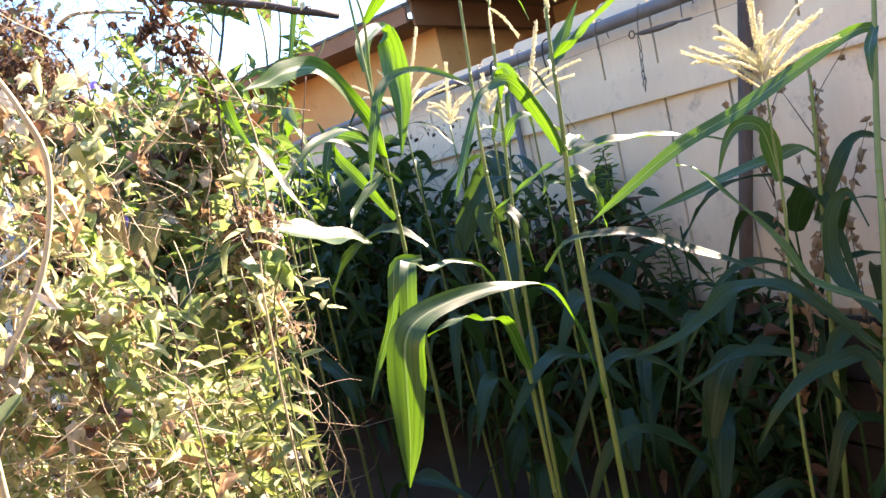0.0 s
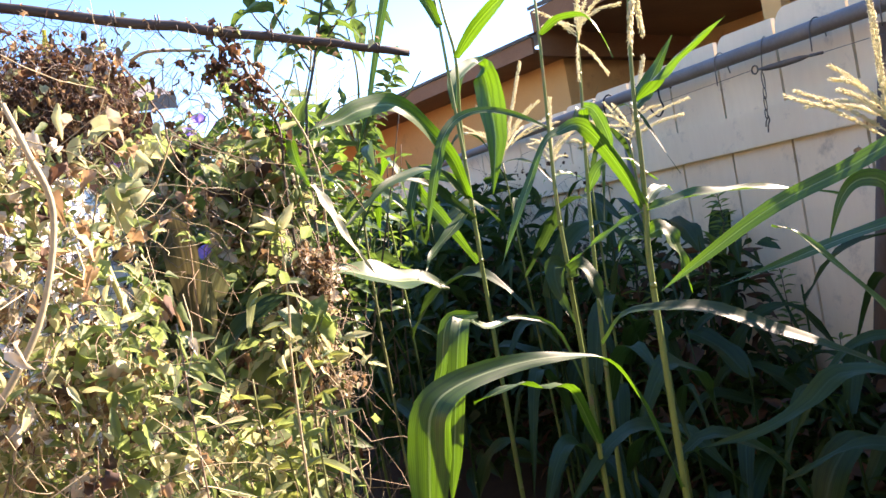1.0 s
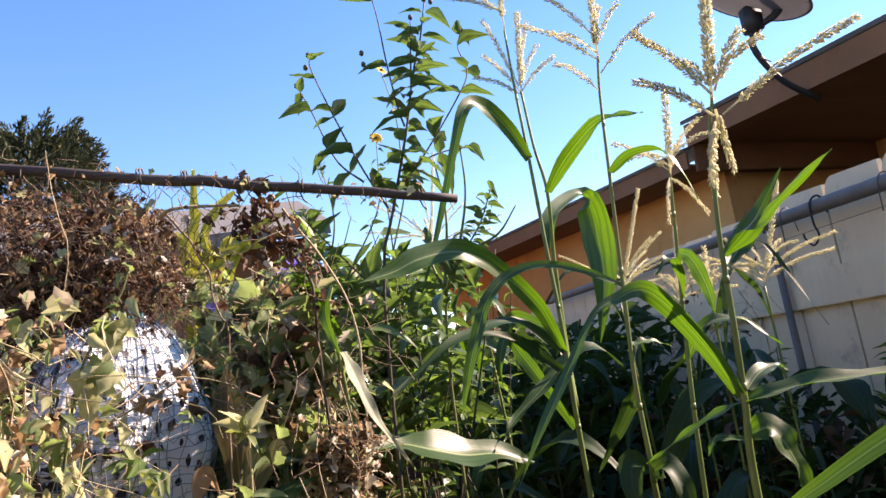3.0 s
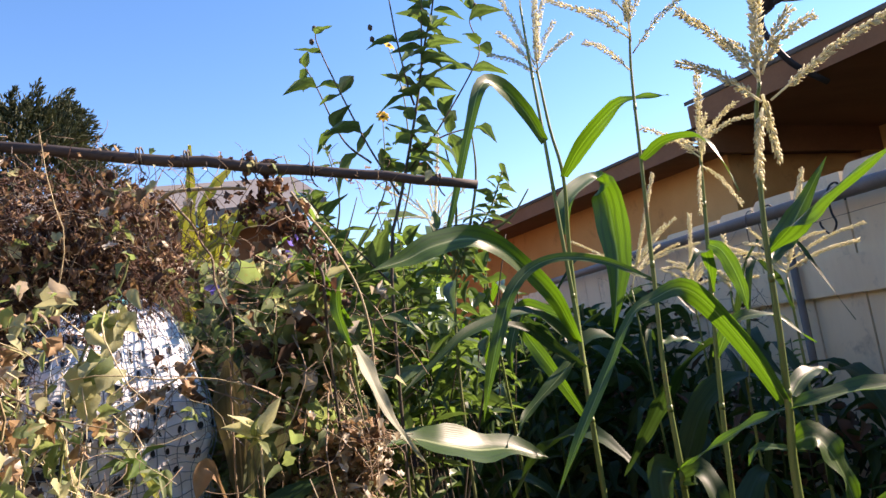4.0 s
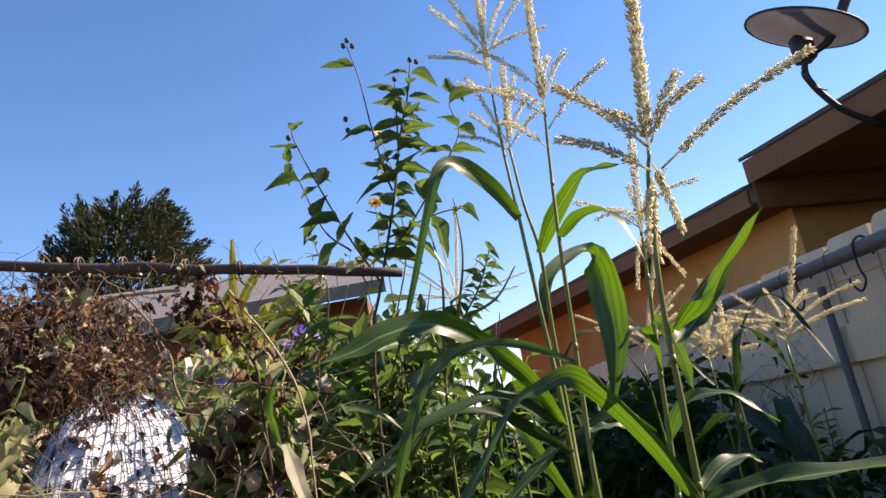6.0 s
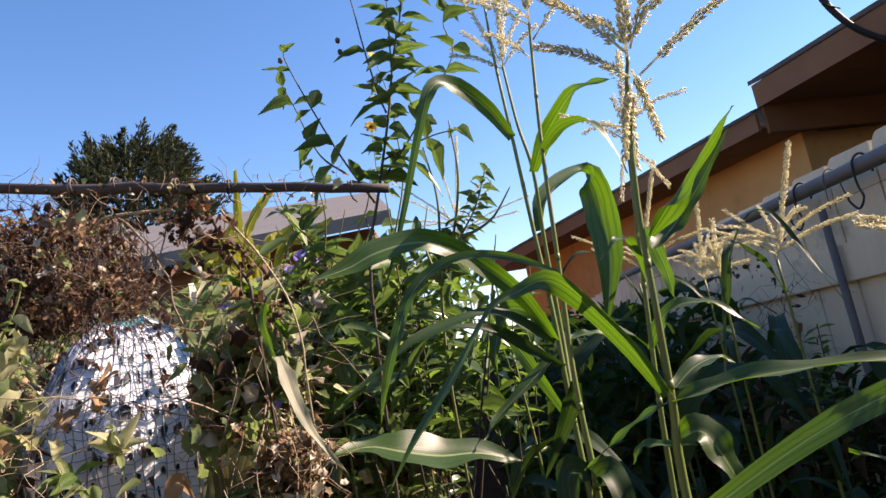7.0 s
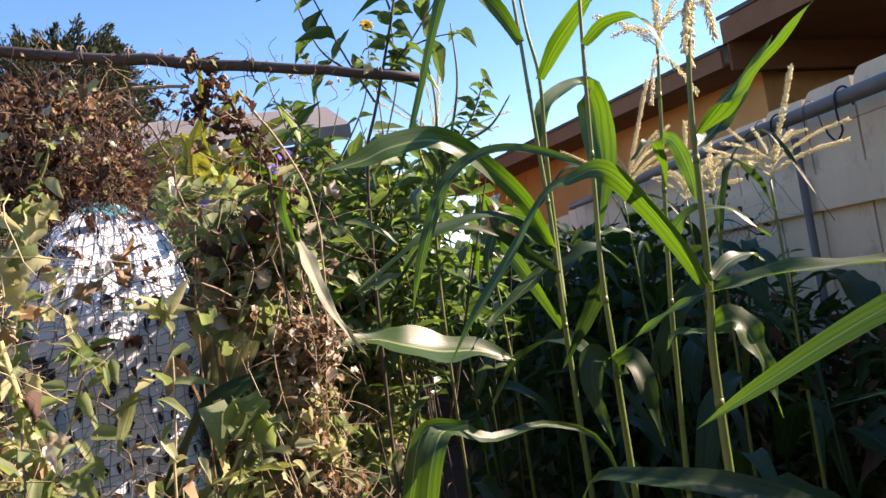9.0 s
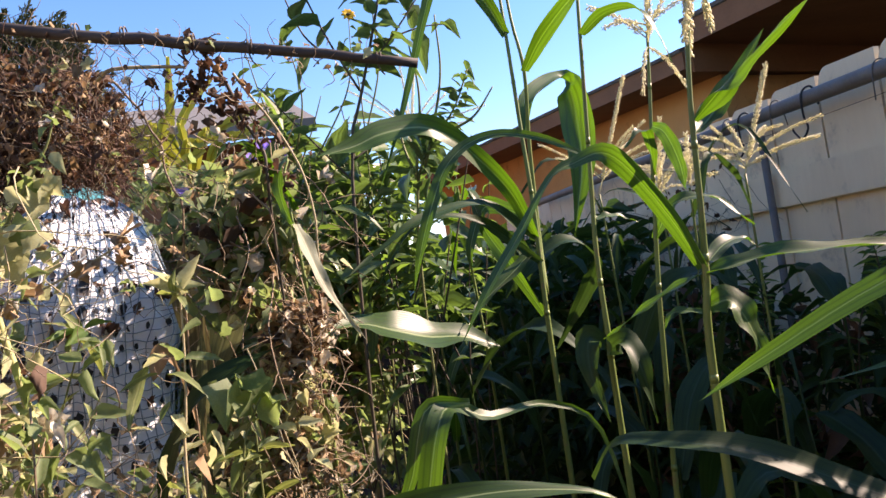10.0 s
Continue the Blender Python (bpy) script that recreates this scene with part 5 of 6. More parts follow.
# nearest vine leaves, one by one
vine = thing("vine", "climbing vine with yellow-green heart-shaped leaves and pale stems", "vine")
bm = bmesh.new()
tube(bm, [(-0.79, 0.78, 0.0), (-0.86, 0.72, 0.8), (-0.863, 0.7, 1.234), (-0.826, 0.7, 1.283), (-0.757, 0.7, 1.387), (-0.719, 0.7, 1.518), (-0.735, 0.7, 1.604), (-0.76, 0.75, 1.68)], [0.0052, 0.0046, 0.0054, 0.004, 0.0045, 0.0032], 7, 40)
part("stem", bm, TWIG_PALE, vine)
rnd = random.Random(31)
HEART_G, HEART_Y = [mesh_of(t, VINE_GREEN) for t in HEARTS], [mesh_of(t, VINE_YELLOW) for t in HEARTS]
for k in range(190):
    s = rnd.random()
    p = (-0.78 + 0.36 * s + rnd.gauss(0, 0.05), 0.76 + 0.45 * s + rnd.gauss(0, 0.06), rnd.uniform(0.75, 1.62 - 0.2 * s))
    if open_gap(*p):
        continue
    d = (rnd.gauss(0.2, 0.8), rnd.gauss(-0.5, 0.8), rnd.gauss(-0.5, 0.6))
    place("leaf", rnd.choice(HEART_G if rnd.random() < 0.55 else HEART_Y), leaf_pose(p, d, rnd.uniform(0.016, 0.036), rnd.uniform(-1.4, 1.4)), vine)

# single sprigs that stand out before the bundle
LANCE_G, LANCE_Y = [mesh_of(t, VINE_GREEN) for t in POINTED + LANCES[:2]], [mesh_of(t, VINE_YELLOW) for t in POINTED]
CURLED = [mesh_of(t, DRY) for t in CRUMPLED]


def sprig(label, stem, r, stem_mat, clusters, seed):
    """A stem with clusters of leaves. clusters: centre, spread, count, size, leaf meshes, way that the leaves hang."""
    rnd = random.Random(seed)
    p = thing("vine_sprig", label, "vine", "vine sprigs before the bundle")
    bm = bmesh.new()
    tube(bm, stem, [r, r * 0.6], 6, 26)
    part("stem", bm, stem_mat, p)
    for c, spread, count, size, meshes, hang in clusters:
        for _ in range(count):
            q = Vector(c) + Vector((rnd.gauss(0, spread), rnd.gauss(0, spread), rnd.gauss(0, spread)))
            d = Vector((rnd.gauss(0, 0.8), rnd.gauss(-0.2, 0.6), rnd.gauss(-hang, 0.5)))
            place("leaf", rnd.choice(meshes), leaf_pose(q, d, size * rnd.uniform(0.7, 1.2), rnd.uniform(-1, 1)), p)


sprig("thick yellow-green vine stem with fresh leaves near the ground", [(-0.64, 1.0, 0), (-0.65, 1.0, 0.9), (-0.657, 1.0, 1.232), (-0.672, 1.0, 1.346), (-0.690, 1.0, 1.437), (-0.70, 1.0, 1.50)], 0.0078, PALE_STEM,
      [((-0.69, 0.98, 1.47), 0.018, 5, 0.045, LANCE_G, 0.2), ((-0.65, 0.95, 1.36), 0.03, 9, 0.045, LANCE_G, 0.3), ((-0.63, 0.93, 1.27), 0.04, 16, 0.045, LANCE_G, 0.3), ((-0.60, 0.92, 1.20), 0.05, 16, 0.05, LANCE_G + LANCE_Y, 0.3)], 401)
sprig("pale dry vine stem with a curled leaf at its tip", [(-0.86, 1.1, 1.0), (-0.80, 1.1, 1.40), (-0.743, 1.1, 1.48), (-0.698, 1.1, 1.489), (-0.652, 1.1, 1.505), (-0.591, 1.1, 1.531), (-0.543, 1.1, 1.554)], 0.0026, TWIG_PALE,
      [((-0.550, 1.1, 1.55), 0.010, 8, 0.020, CURLED, 0.3), ((-0.60, 1.1, 1.525), 0.008, 4, 0.022, CURLED, 0.4), ((-0.667, 1.14, 1.558), 0.006, 2, 0.028, LANCE_G, 0.4), ((-0.680, 1.14, 1.52), 0.02, 5, 0.032, HEART_Y, 0.7)], 402)
sprig("vine shoot with yellow-green hanging leaves in sun", [(-0.76, 0.98, 0.9), (-0.71, 0.98, 1.35), (-0.665, 0.97, 1.56), (-0.62, 0.97, 1.64), (-0.590, 0.97, 1.69), (-0.578, 0.97, 1.725)], 0.0026, GREEN_STEM,
      [((-0.604, 0.97, 1.632), 0.012, 7, 0.036, HEART_G + HEART_Y, 0.8), ((-0.582, 0.97, 1.715), 0.005, 2, 0.034, LANCE_G, 0.2), ((-0.652, 0.97, 1.56), 0.014, 6, 0.036, HEART_Y, 1.0), ((-0.630, 0.97, 1.578), 0.010, 4, 0.038, HEART_G + HEART_Y, 0.8), ((-0.60, 0.97, 1.675), 0.010, 4, 0.022, LANCE_G, 0.3)], 403)
sprig("narrow-leaved green shoot spreading like a star", [(-0.76, 1.22, 0.0), (-0.75, 1.21, 1.19), (-0.71, 1.20, 1.278), (-0.655, 1.20, 1.423)], 0.0022, GREEN_STEM,
      [((-0.655, 1.19, 1.425), 0.006, 11, 0.070, PALE_LANCE + LANCE_MESH, -0.1), ((-0.69, 1.19, 1.33), 0.02, 6, 0.05, PALE_LANCE, 0.2), ((-0.607, 1.15, 1.405), 0.008, 5, 0.045, LANCE_G, 0.1), ((-0.55, 1.15, 1.487), 0.007, 6, 0.022, LANCE_G, 0.2)], 404)
sprig("slim upright shoot with yellowing narrow leaves", [(-0.47, 0.87, 0.0), (-0.45, 0.87, 0.9), (-0.436, 0.87, 1.235), (-0.428, 0.87, 1.30), (-0.420, 0.87, 1.38), (-0.416, 0.87, 1.457)], 0.0024, TWIG_PALE,
      [((-0.416, 0.87, 1.455), 0.004, 9, 0.042, PALE_LANCE + LANCE_Y, -0.2), ((-0.430, 0.86, 1.372), 0.008, 3, 0.055, LANCE_Y + LANCE_G, 0.5), ((-0.45, 0.86, 1.365), 0.012, 3, 0.060, PALE_LANCE, 0.3), ((-0.385, 0.87, 1.43), 0.008, 2, 0.055, LANCE_G, 0.2), ((-0.43, 0.87, 1.28), 0.02, 8, 0.035, CURLED + LANCE_Y, 0.6)], 405)
sprig("low pale green shoots at the foot of the dry clump", [(-0.40, 1.0, 0.0), (-0.40, 1.0, 1.0), (-0.386, 1.0, 1.215), (-0.352, 1.0, 1.293)], 0.0024, GREEN_STEM,
      [((-0.386, 1.0, 1.215), 0.022, 14, 0.040, PALE_LANCE + LANCE_G, 0.0), ((-0.35, 1.0, 1.285), 0.015, 5, 0.055, HEART_G, 0.3), ((-0.40, 1.0, 1.14), 0.035, 16, 0.045, PALE_LANCE + LANCE_G, 0.1), ((-0.30, 1.0, 1.215), 0.014, 5, 0.040, LANCE_Y, 0.2)], 406)

glory = thing("morning_glory", "morning glory vine with heart-shaped leaves and violet flowers", "vine")
bm = bmesh.new()
tube(bm, [(-0.62, 2.3, 0.0), (-0.66, 2.3, 0.9), (-0.60, 2.35, 1.5), (-0.68, 2.45, 1.85)], 0.004, 6, 24)
part("stem", bm, GREEN_STEM, glory)
for k in range(150):
    p = (rnd.uniform(-0.85, -0.2), rnd.uniform(2.36, 2.62), rnd.uniform(0.9, 1.94))
    d = (rnd.gauss(0.1, 0.8), rnd.gauss(-0.6, 0.6), rnd.gauss(-0.5, 0.6))
    place("leaf", rnd.choice(HEART_G), leaf_pose(p, d, rnd.uniform(0.045, 0.08), rnd.uniform(-1, 1)), glory)


def trumpet(p, face, r=0.026):
    bm = bmesh.new()
    f = Vector(face).normalized()
    u = f.orthogonal().normalized()
    v = f.cross(u)
    rings = []
    for h, w in ((-1.3, 0.12), (-0.8, 0.18), (-0.35, 0.35), (-0.08, 0.72), (0.0, 1.0)):
        rings.append([bm.verts.new(Vector(p) + f * h * r + (u * math.cos(a) + v * math.sin(a)) * w * r * (1 + 0.06 * math.cos(5 * a))) for a in (math.tau * q / 15 for q in range(15))])
    for a, b in zip(rings, rings[1:]):
        for q in range(15):
            bm.faces.new((a[q], a[(q + 1) % 15], b[(q + 1) % 15], b[q]))
    return part("flower", bm, VIOLET, glory, "violet trumpet flower")


for p, f in (((-0.722, 2.44, 1.850), (0.1, -0.5, 0.85)), ((-0.43, 2.40, 1.965), (0, -0.8, 0.5)), ((-0.47, 2.41, 1.925), (0.2, -0.6, 0.6)), ((-0.36, 2.40, 1.935), (0.1, -0.6, 0.8)), ((-0.27, 2.2, 1.70), (0.2, -0.9, 0.3)), ((-0.5, 2.05, 1.48), (0.1, -0.9, 0.3))):
    trumpet(p, f)

# single stems that stand out
def dry_vine(label, pts, r, mat):
    bm = bmesh.new()
    tube(bm, pts, [r, r * 0.7], 6, 30)
    part("stem", bm, mat, thing("dry_vine", label, "vine", "dry vines on the pole"))


dry_vine("pale dry vine stem caught on the pole", [(-0.60, 1.27, 1.87), (-0.565, 1.25, 1.88), (-0.486, 1.25, 1.876), (-0.44, 1.25, 1.87)], 0.004, TWIG_PALE)
dry_vine("grey dry vine stem hanging from the tangle", [(-0.654, 1.5, 1.953), (-0.63, 1.5, 1.932), (-0.608, 1.5, 1.898), (-0.586, 1.5, 1.865), (-0.573, 1.5, 1.826), (-0.555, 1.5, 1.791), (-0.555, 1.5, 1.74), (-0.54, 1.5, 1.687), (-0.529, 1.5, 1.636), (-0.56, 1.52, 1.3), (-0.55, 1.5, 0.0)], 0.0032, TWIG)
dry_vine("dark twisted dead vine hanging from the pole", [(-0.424, 1.28, 1.929), (-0.396, 1.28, 1.876), (-0.374, 1.28, 1.834), (-0.357, 1.28, 1.772), (-0.344, 1.28, 1.748), (-0.326, 1.28, 1.703), (-0.326, 1.28, 1.652), (-0.33, 1.32, 1.4), (-0.31, 1.33, 0.0)], 0.0042, SUN_STEM)
dry_vine("yellowish vine stem crossing the dead growth", [(-0.365, 1.3, 1.866), (-0.338, 1.3, 1.817), (-0.312, 1.3, 1.776), (-0.281, 1.3, 1.713), (-0.261, 1.3, 1.656), (-0.251, 1.3, 1.579), (-0.254, 1.3, 1.516), (-0.27, 1.34, 1.28), (-0.34, 1.38, 1.15), (-0.38, 1.40, 0.0)], 0.0027, TWIG_PALE)
placed = []
rnd = random.Random(77)
for k in range(150):
    s = rnd.random()
    a, b = Vector((-0.43, 1.25, 1.93)), Vector((-0.30, 1.31, 1.64))
    p = a.lerp(b, s) + Vector((rnd.gauss(0, 0.018), rnd.gauss(0, 0.018), rnd.gauss(0, 0.015)))
    if k > 100:
        p = Vector((-0.44, 1.27, 1.842)) + Vector((rnd.gauss(0, 0.025), rnd.gauss(0, 0.02), rnd.gauss(0, 0.02)))
    placed.append((rnd.choice(CRUMPLED), leaf_pose(p, (rnd.gauss(0, 1), rnd.gauss(0, 1), rnd.gauss(-0.8, 0.6)), rnd.uniform(0.008, 0.018), rnd.uniform(-2, 2)), 0))
tagged(scatter("dead_leaves", placed, [DRY_DARK]), "dark curled dead leaves along a hanging vine", "vine", "", "stuff")

# broad dry blades standing between the bundle and the vines
for label, blades in (("withered plant with broad grey-brown blades among vines", (
        ([(-0.60, 1.72, 0.0), (-0.59, 1.70, 0.9), (-0.580, 1.70, 1.20), (-0.572, 1.69, 1.35), (-0.568, 1.68, 1.48), (-0.574, 1.68, 1.60)], 0.088, (-0.15, -0.95, 0.25), CORN_DRY),
        ([(-0.585, 1.69, 1.10), (-0.60, 1.62, 1.28), (-0.625, 1.58, 1.36), (-0.65, 1.56, 1.30)], 0.04, (0.2, -0.95, 0.1), DRY))),
        ("withered plant with an olive blade leaning among vines", (
        ([(-0.62, 1.75, 0.0), (-0.61, 1.74, 0.9), (-0.580, 1.73, 1.22), (-0.540, 1.72, 1.32), (-0.490, 1.715, 1.42), (-0.440, 1.70, 1.50)], 0.086, (0.3, -0.9, 0.3), CORN_OLIVE),
        ([(-0.60, 1.60, 0.85), (-0.565, 1.52, 1.10), (-0.535, 1.49, 1.28), (-0.52, 1.48, 1.40)], 0.022, (0.3, -0.9, 0.3), CORN_OLIVE)))):
    p = thing("dry_corn", label, "dry plant", "dry plants among the vines")
    for pts, w, look_to, mat in blades:
        bm = bmesh.new()
        ribbon(bm, pts, w, look_to, 30, 4, 0.4, 0.12, lambda s: (0.15 + 0.85 * max(0.0, min(1.0, (s - 0.45) / 0.25))) * (1 - 0.92 * max(0.0, (s - 0.80) / 0.20) ** 1.4), 0.15, 5)
        part("blade", bm, mat, p)

# ---- trellis: posts, loops, wire netting ----
for x, y, z in ((-1.58, 1.37, 2.17),):
    bm = bmesh.new()
    tube(bm, [(x, y, 0), (x, y, z)], 0.018, 10)
    part("post", bm, BAMBOO, trellis)
for x, y, z, r in ((-0.538, 1.236, 1.935, 0.014), (-0.321, 1.209, 1.880, 0.013), (-0.42, 1.22, 1.905, 0.013), (-0.62, 1.24, 1.95, 0.015), (-0.10, 1.188, 1.829, 0.0105)):
    bm = bmesh.new()
    for dx in (0, 0.006):
        ring = [(x + dx, y + math.cos(a) * r, z + math.sin(a) * r) for a in (math.tau * q / 14 for q in range(15))]
        tube(bm, ring, 0.0016, 5)
    tube(bm, [(x, y, z - r), (x + 0.004, y - 0.004, z - r - 0.014), (x + 0.01, y, z - r - 0.02)], 0.0014, 5)
    part("wire_loop", bm, RUST if r < 0.0135 else WIRE, trellis)
netting = thing("wire_netting", "rusty hexagonal wire netting hung from the pole", "netting", at=(-1, 1.3, 1.5))
bm = bmesh.new()
hx, hz = 0.042, 0.036


def net_point(u, w):
    x = -1.55 + u
    top = 1.981 - (x + 0.77) * 0.232
    return Vector((x, 1.25 - (x + 0.77) * 0.09 + 0.02 * math.sin(u * 9) + 0.25 * w * w + 0.012 * math.sin(w * 21 + u * 5), top - w))


for i in range(26):
    for j in range(14):
        u, w = i * hx + (hx / 2 if j % 2 else 0), j * hz
        a, b, c, d = net_point(u, w), net_point(u, w + hz * 0.45), net_point(u + hx / 2, w + hz), net_point(u - hx / 2, w + hz)
        for p, q in ((a, b), (b, c), (b, d)):
            tube(bm, [p, q], 0.0007, 3, 0, False)
part("netting", bm, WIRE, netting)

# ---- wrapped bundle ----
bundle = thing("wrapped_bundle", "white woven plastic sack standing wrapped in pale plastic netting", "sack", at=(-1.05, 2.27, 0))


def bundle_point(a, z, grow=1.0):
    """Outline of the bundle: a rounded square, wrinkled and drawn in at the top."""
    s = z / 1.86
    narrow = min(1.0, max(0.0, (z - 1.38) / 0.47))
    w = 0.335 * (1 - 0.54 * narrow ** 1.7) * (1 - max(0, (s - 0.93) / 0.07) ** 2.2 * 0.6) * (0.96 + 0.04 * math.sin(z * 9))
    w *= 1 + 0.05 * noise.noise(Vector((math.cos(a) * 3, math.sin(a) * 3, z * 5))) + 0.025 * noise.noise(Vector((math.cos(a) * 9, math.sin(a) * 9, z * 14)))
    cx = -1.150 + 0.10 * s + 0.035 * narrow
    q = (a + 0.204) % (math.pi / 2) - math.pi / 4
    w *= 0.80 / max(math.cos(q), 0.78) * (1 + 0.03 * math.sin(a * 7 + z * 11))
    return Vector((cx + math.cos(a) * w * grow, 2.28 + math.sin(a) * w * grow, z))


bm = bmesh.new()
rings = [[bm.verts.new(bundle_point(math.tau * q / 48, 1.86 * k / 60)) for q in range(48)] for k in range(61)]
for a, b in zip(rings, rings[1:]):
    for q in range(48):
        bm.faces.new((a[q], a[(q + 1) % 48], b[(q + 1) % 48], b[q]))
bm.faces.new(rings[-1])
part("sack", bm, SACK, bundle)
bm = bmesh.new()
for k in range(26, 66):
    z = 1.86 * k / 66
    tube(bm, [bundle_point(math.pi + math.pi * q / 40, z + 0.006 * math.sin(q * 0.9 + k) + 0.004 * math.sin(q * 2.3 + k * k), 1.03 + 0.012 * math.sin(q * 1.7 + k * 0.6)) for q in range(41)], 0.0017, 4, 0, False)
for q in range(29):
    a = math.pi + math.pi * q / 28
    tube(bm, [bundle_point(a + 0.025 * math.sin(k * 0.7 + q * 1.9), 1.86 * (0.39 + 0.60 * k / 40), 1.035 + 0.012 * math.sin(k * 1.1 + q)) for k in range(41)], 0.0017, 4, 0, False)
part("netting", bm, NET, bundle, "blue-grey plastic netting")
# dark patches: gaps in the weave, the larger ones also painted leaf shadows
bm = bmesh.new()
rnd = random.Random(90)
for k in range(26, 65, 2):
    for q in range(22):
        if rnd.random() < 0.22:
            continue
        a, z = math.pi + math.pi * (q + 0.25 + (k % 4) / 4) / 22, 1.86 * k / 66 + 0.012
        h, w = rnd.uniform(0.010, 0.022), rnd.uniform(0.016, 0.036)
        if noise.noise(Vector((a * 2.2, z * 4, 7))) > 0.12:
            h, w = h * 1.4, w * 1.6
        rim = [(-1, 0.1), (-0.55, -0.6), (0.1, -1), (0.7, -0.5), (1, 0.15), (0.4, 0.75), (-0.2, 1), (-0.7, 0.6)]
        bm.faces.new([bm.verts.new(bundle_point(a + da * w * rnd.uniform(0.7, 1.2), z + dz * h * rnd.uniform(0.7, 1.2), 1.012)) for da, dz in rim])
# big ragged patches for tears and for shadows of the vines
for k in range(17):
    a, z = rnd.uniform(math.pi * 1.12, math.pi * 1.72), rnd.uniform(1.12, 1.74)
    w, h = rnd.uniform(0.05, 0.12), rnd.uniform(0.012, 0.034)
    rim = [(math.cos(b) * rnd.uniform(0.55, 1.15), math.sin(b) * rnd.uniform(0.5, 1.2)) for b in (math.tau * q / 14 for q in range(14))]
    bm.faces.new([bm.verts.new(bundle_point(a + da * w, z + dz * h, 1.014)) for da, dz in rim])
dark_marks = part("slit", bm, BLACK, bundle, "dark patches for gaps in the woven plastic and for leaf shadows")
dark_marks["kind"] = "stuff"
rnd = random.Random(91)
# dark leaf scraps laid on the sack to stand in for vine shadows
debris = []
for k in range(95):
    a, z = rnd.uniform(math.pi * 1.05, math.pi * 1.95), rnd.uniform(0.9, 1.84)
    p = bundle_point(a, z, 1.03)
    debris.append((rnd.choice(CRUMPLED), leaf_pose(p, (rnd.gauss(0, 1), rnd.gauss(0, 0.3), rnd.gauss(-0.6, 0.8)), rnd.uniform(0.012, 0.034), rnd.uniform(-2, 2)), 0))
tagged(scatter("debris", debris, [DRY_DARK], bundle), "dark leaf scraps on the netting in place of leaf shadows", "", "", "stuff")
bm = bmesh.new()
ribbon(bm, [(-1.02, 2.06, 1.835), (-0.97, 2.04, 1.825), (-0.92, 2.05, 1.81), (-0.86, 2.08, 1.80)], 0.05, (0, -0.8, 0.5), 12, 4, 0.3, 0.2, lambda s: 0.8)
part("strap", bm, TEAL, bundle, "crumpled teal plastic strip")
# irregular pale teal patches on the sack
for a, z, w, h in ((4.42, 1.70, 0.05, 0.045), (4.55, 1.47, 0.035, 0.09), (4.28, 1.30, 0.05, 0.05), (4.75, 1.22, 0.04, 0.06), (3.95, 1.18, 0.05, 0.04), (4.9, 1.42, 0.03, 0.05)):
    bm = bmesh.new()
    rim = [(math.cos(b) * rnd.uniform(0.6, 1.1), math.sin(b) * rnd.uniform(0.6, 1.1)) for b in (math.tau * q / 12 for q in range(12))]
    bm.faces.new([bm.verts.new(bundle_point(a + da * w, z + dz * h, 1.018)) for da, dz in rim])
    part("patch", bm, PALE_TEAL, bundle, "pale teal patch on the sack")

# ---- cactus stems behind ----
cactus = thing("cactus", "yellow-green strap-stemmed climbing cactus behind the vines", "cactus", at=(-1.2, 4.4, 0))


def strap(pts):
    """A three-winged stem with notched edges."""
    bm = bmesh.new()
    for turn_by in (0, 1.05, 2.1):
        f = Vector((math.cos(turn_by + 0.3), math.sin(turn_by + 0.3), 0.2))
        ribbon(bm, pts, 0.060, f, 30, 2, 0.0, 0.0, lambda s: (0.75 + 0.25 * abs(math.sin(s * 26))) * (1 - 0.6 * max(0, s - 0.8) / 0.2))
    part("stem", bm, CACTUS, cactus)


strap([(-1.135, 4.020, 1.685), (-1.084, 3.792, 2.058), (-1.072, 3.757, 2.189), (-1.079, 3.757, 2.308), (-1.103, 3.757, 2.444)])
strap([(-1.100, 4.020, 1.685), (-1.075, 3.757, 2.070), (-1.069, 3.740, 2.217), (-1.039, 3.740, 2.392), (-0.967, 3.757, 2.530)])
strap([(-1.310, 4.020, 1.947), (-1.240, 3.757, 2.170), (-1.046, 3.688, 2.131), (-0.857, 3.757, 2.135)])
strap([(-1.065, 3.933, 1.895), (-1.063, 3.723, 2.099), (-0.978, 3.757, 2.204), (-0.853, 3.792, 2.269)])
strap([(-1.117, 4.247, 1.947), (-1.081, 4.107, 2.402), (-1.077, 4.142, 2.565), (-1.056, 4.177, 2.905)])
strap([(-1.030, 4.195, 1.947), (-1.002, 4.020, 2.373), (-1.007, 4.055, 2.490), (-0.921, 4.090, 2.637), (-0.829, 4.125, 2.729)])
strap([(-1.065, 4.247, 2.000), (-0.925, 4.107, 2.393), (-0.837, 4.142, 2.449), (-0.703, 4.177, 2.521), (-0.565, 4.212, 2.583)])
strap([(-1.030, 4.282, 2.000), (-0.862, 4.195, 2.374), (-0.705, 4.230, 2.428), (-0.550, 4.265, 2.521)])
strap([(-1.065, 4.212, 1.947), (-0.997, 4.020, 2.329), (-0.937, 4.055, 2.365), (-0.834, 4.090, 2.395)])
strap([(-1.100, 4.212, 2.000), (-1.107, 3.792, 2.229), (-1.153, 3.792, 2.273), (-1.189, 3.828, 2.304)])
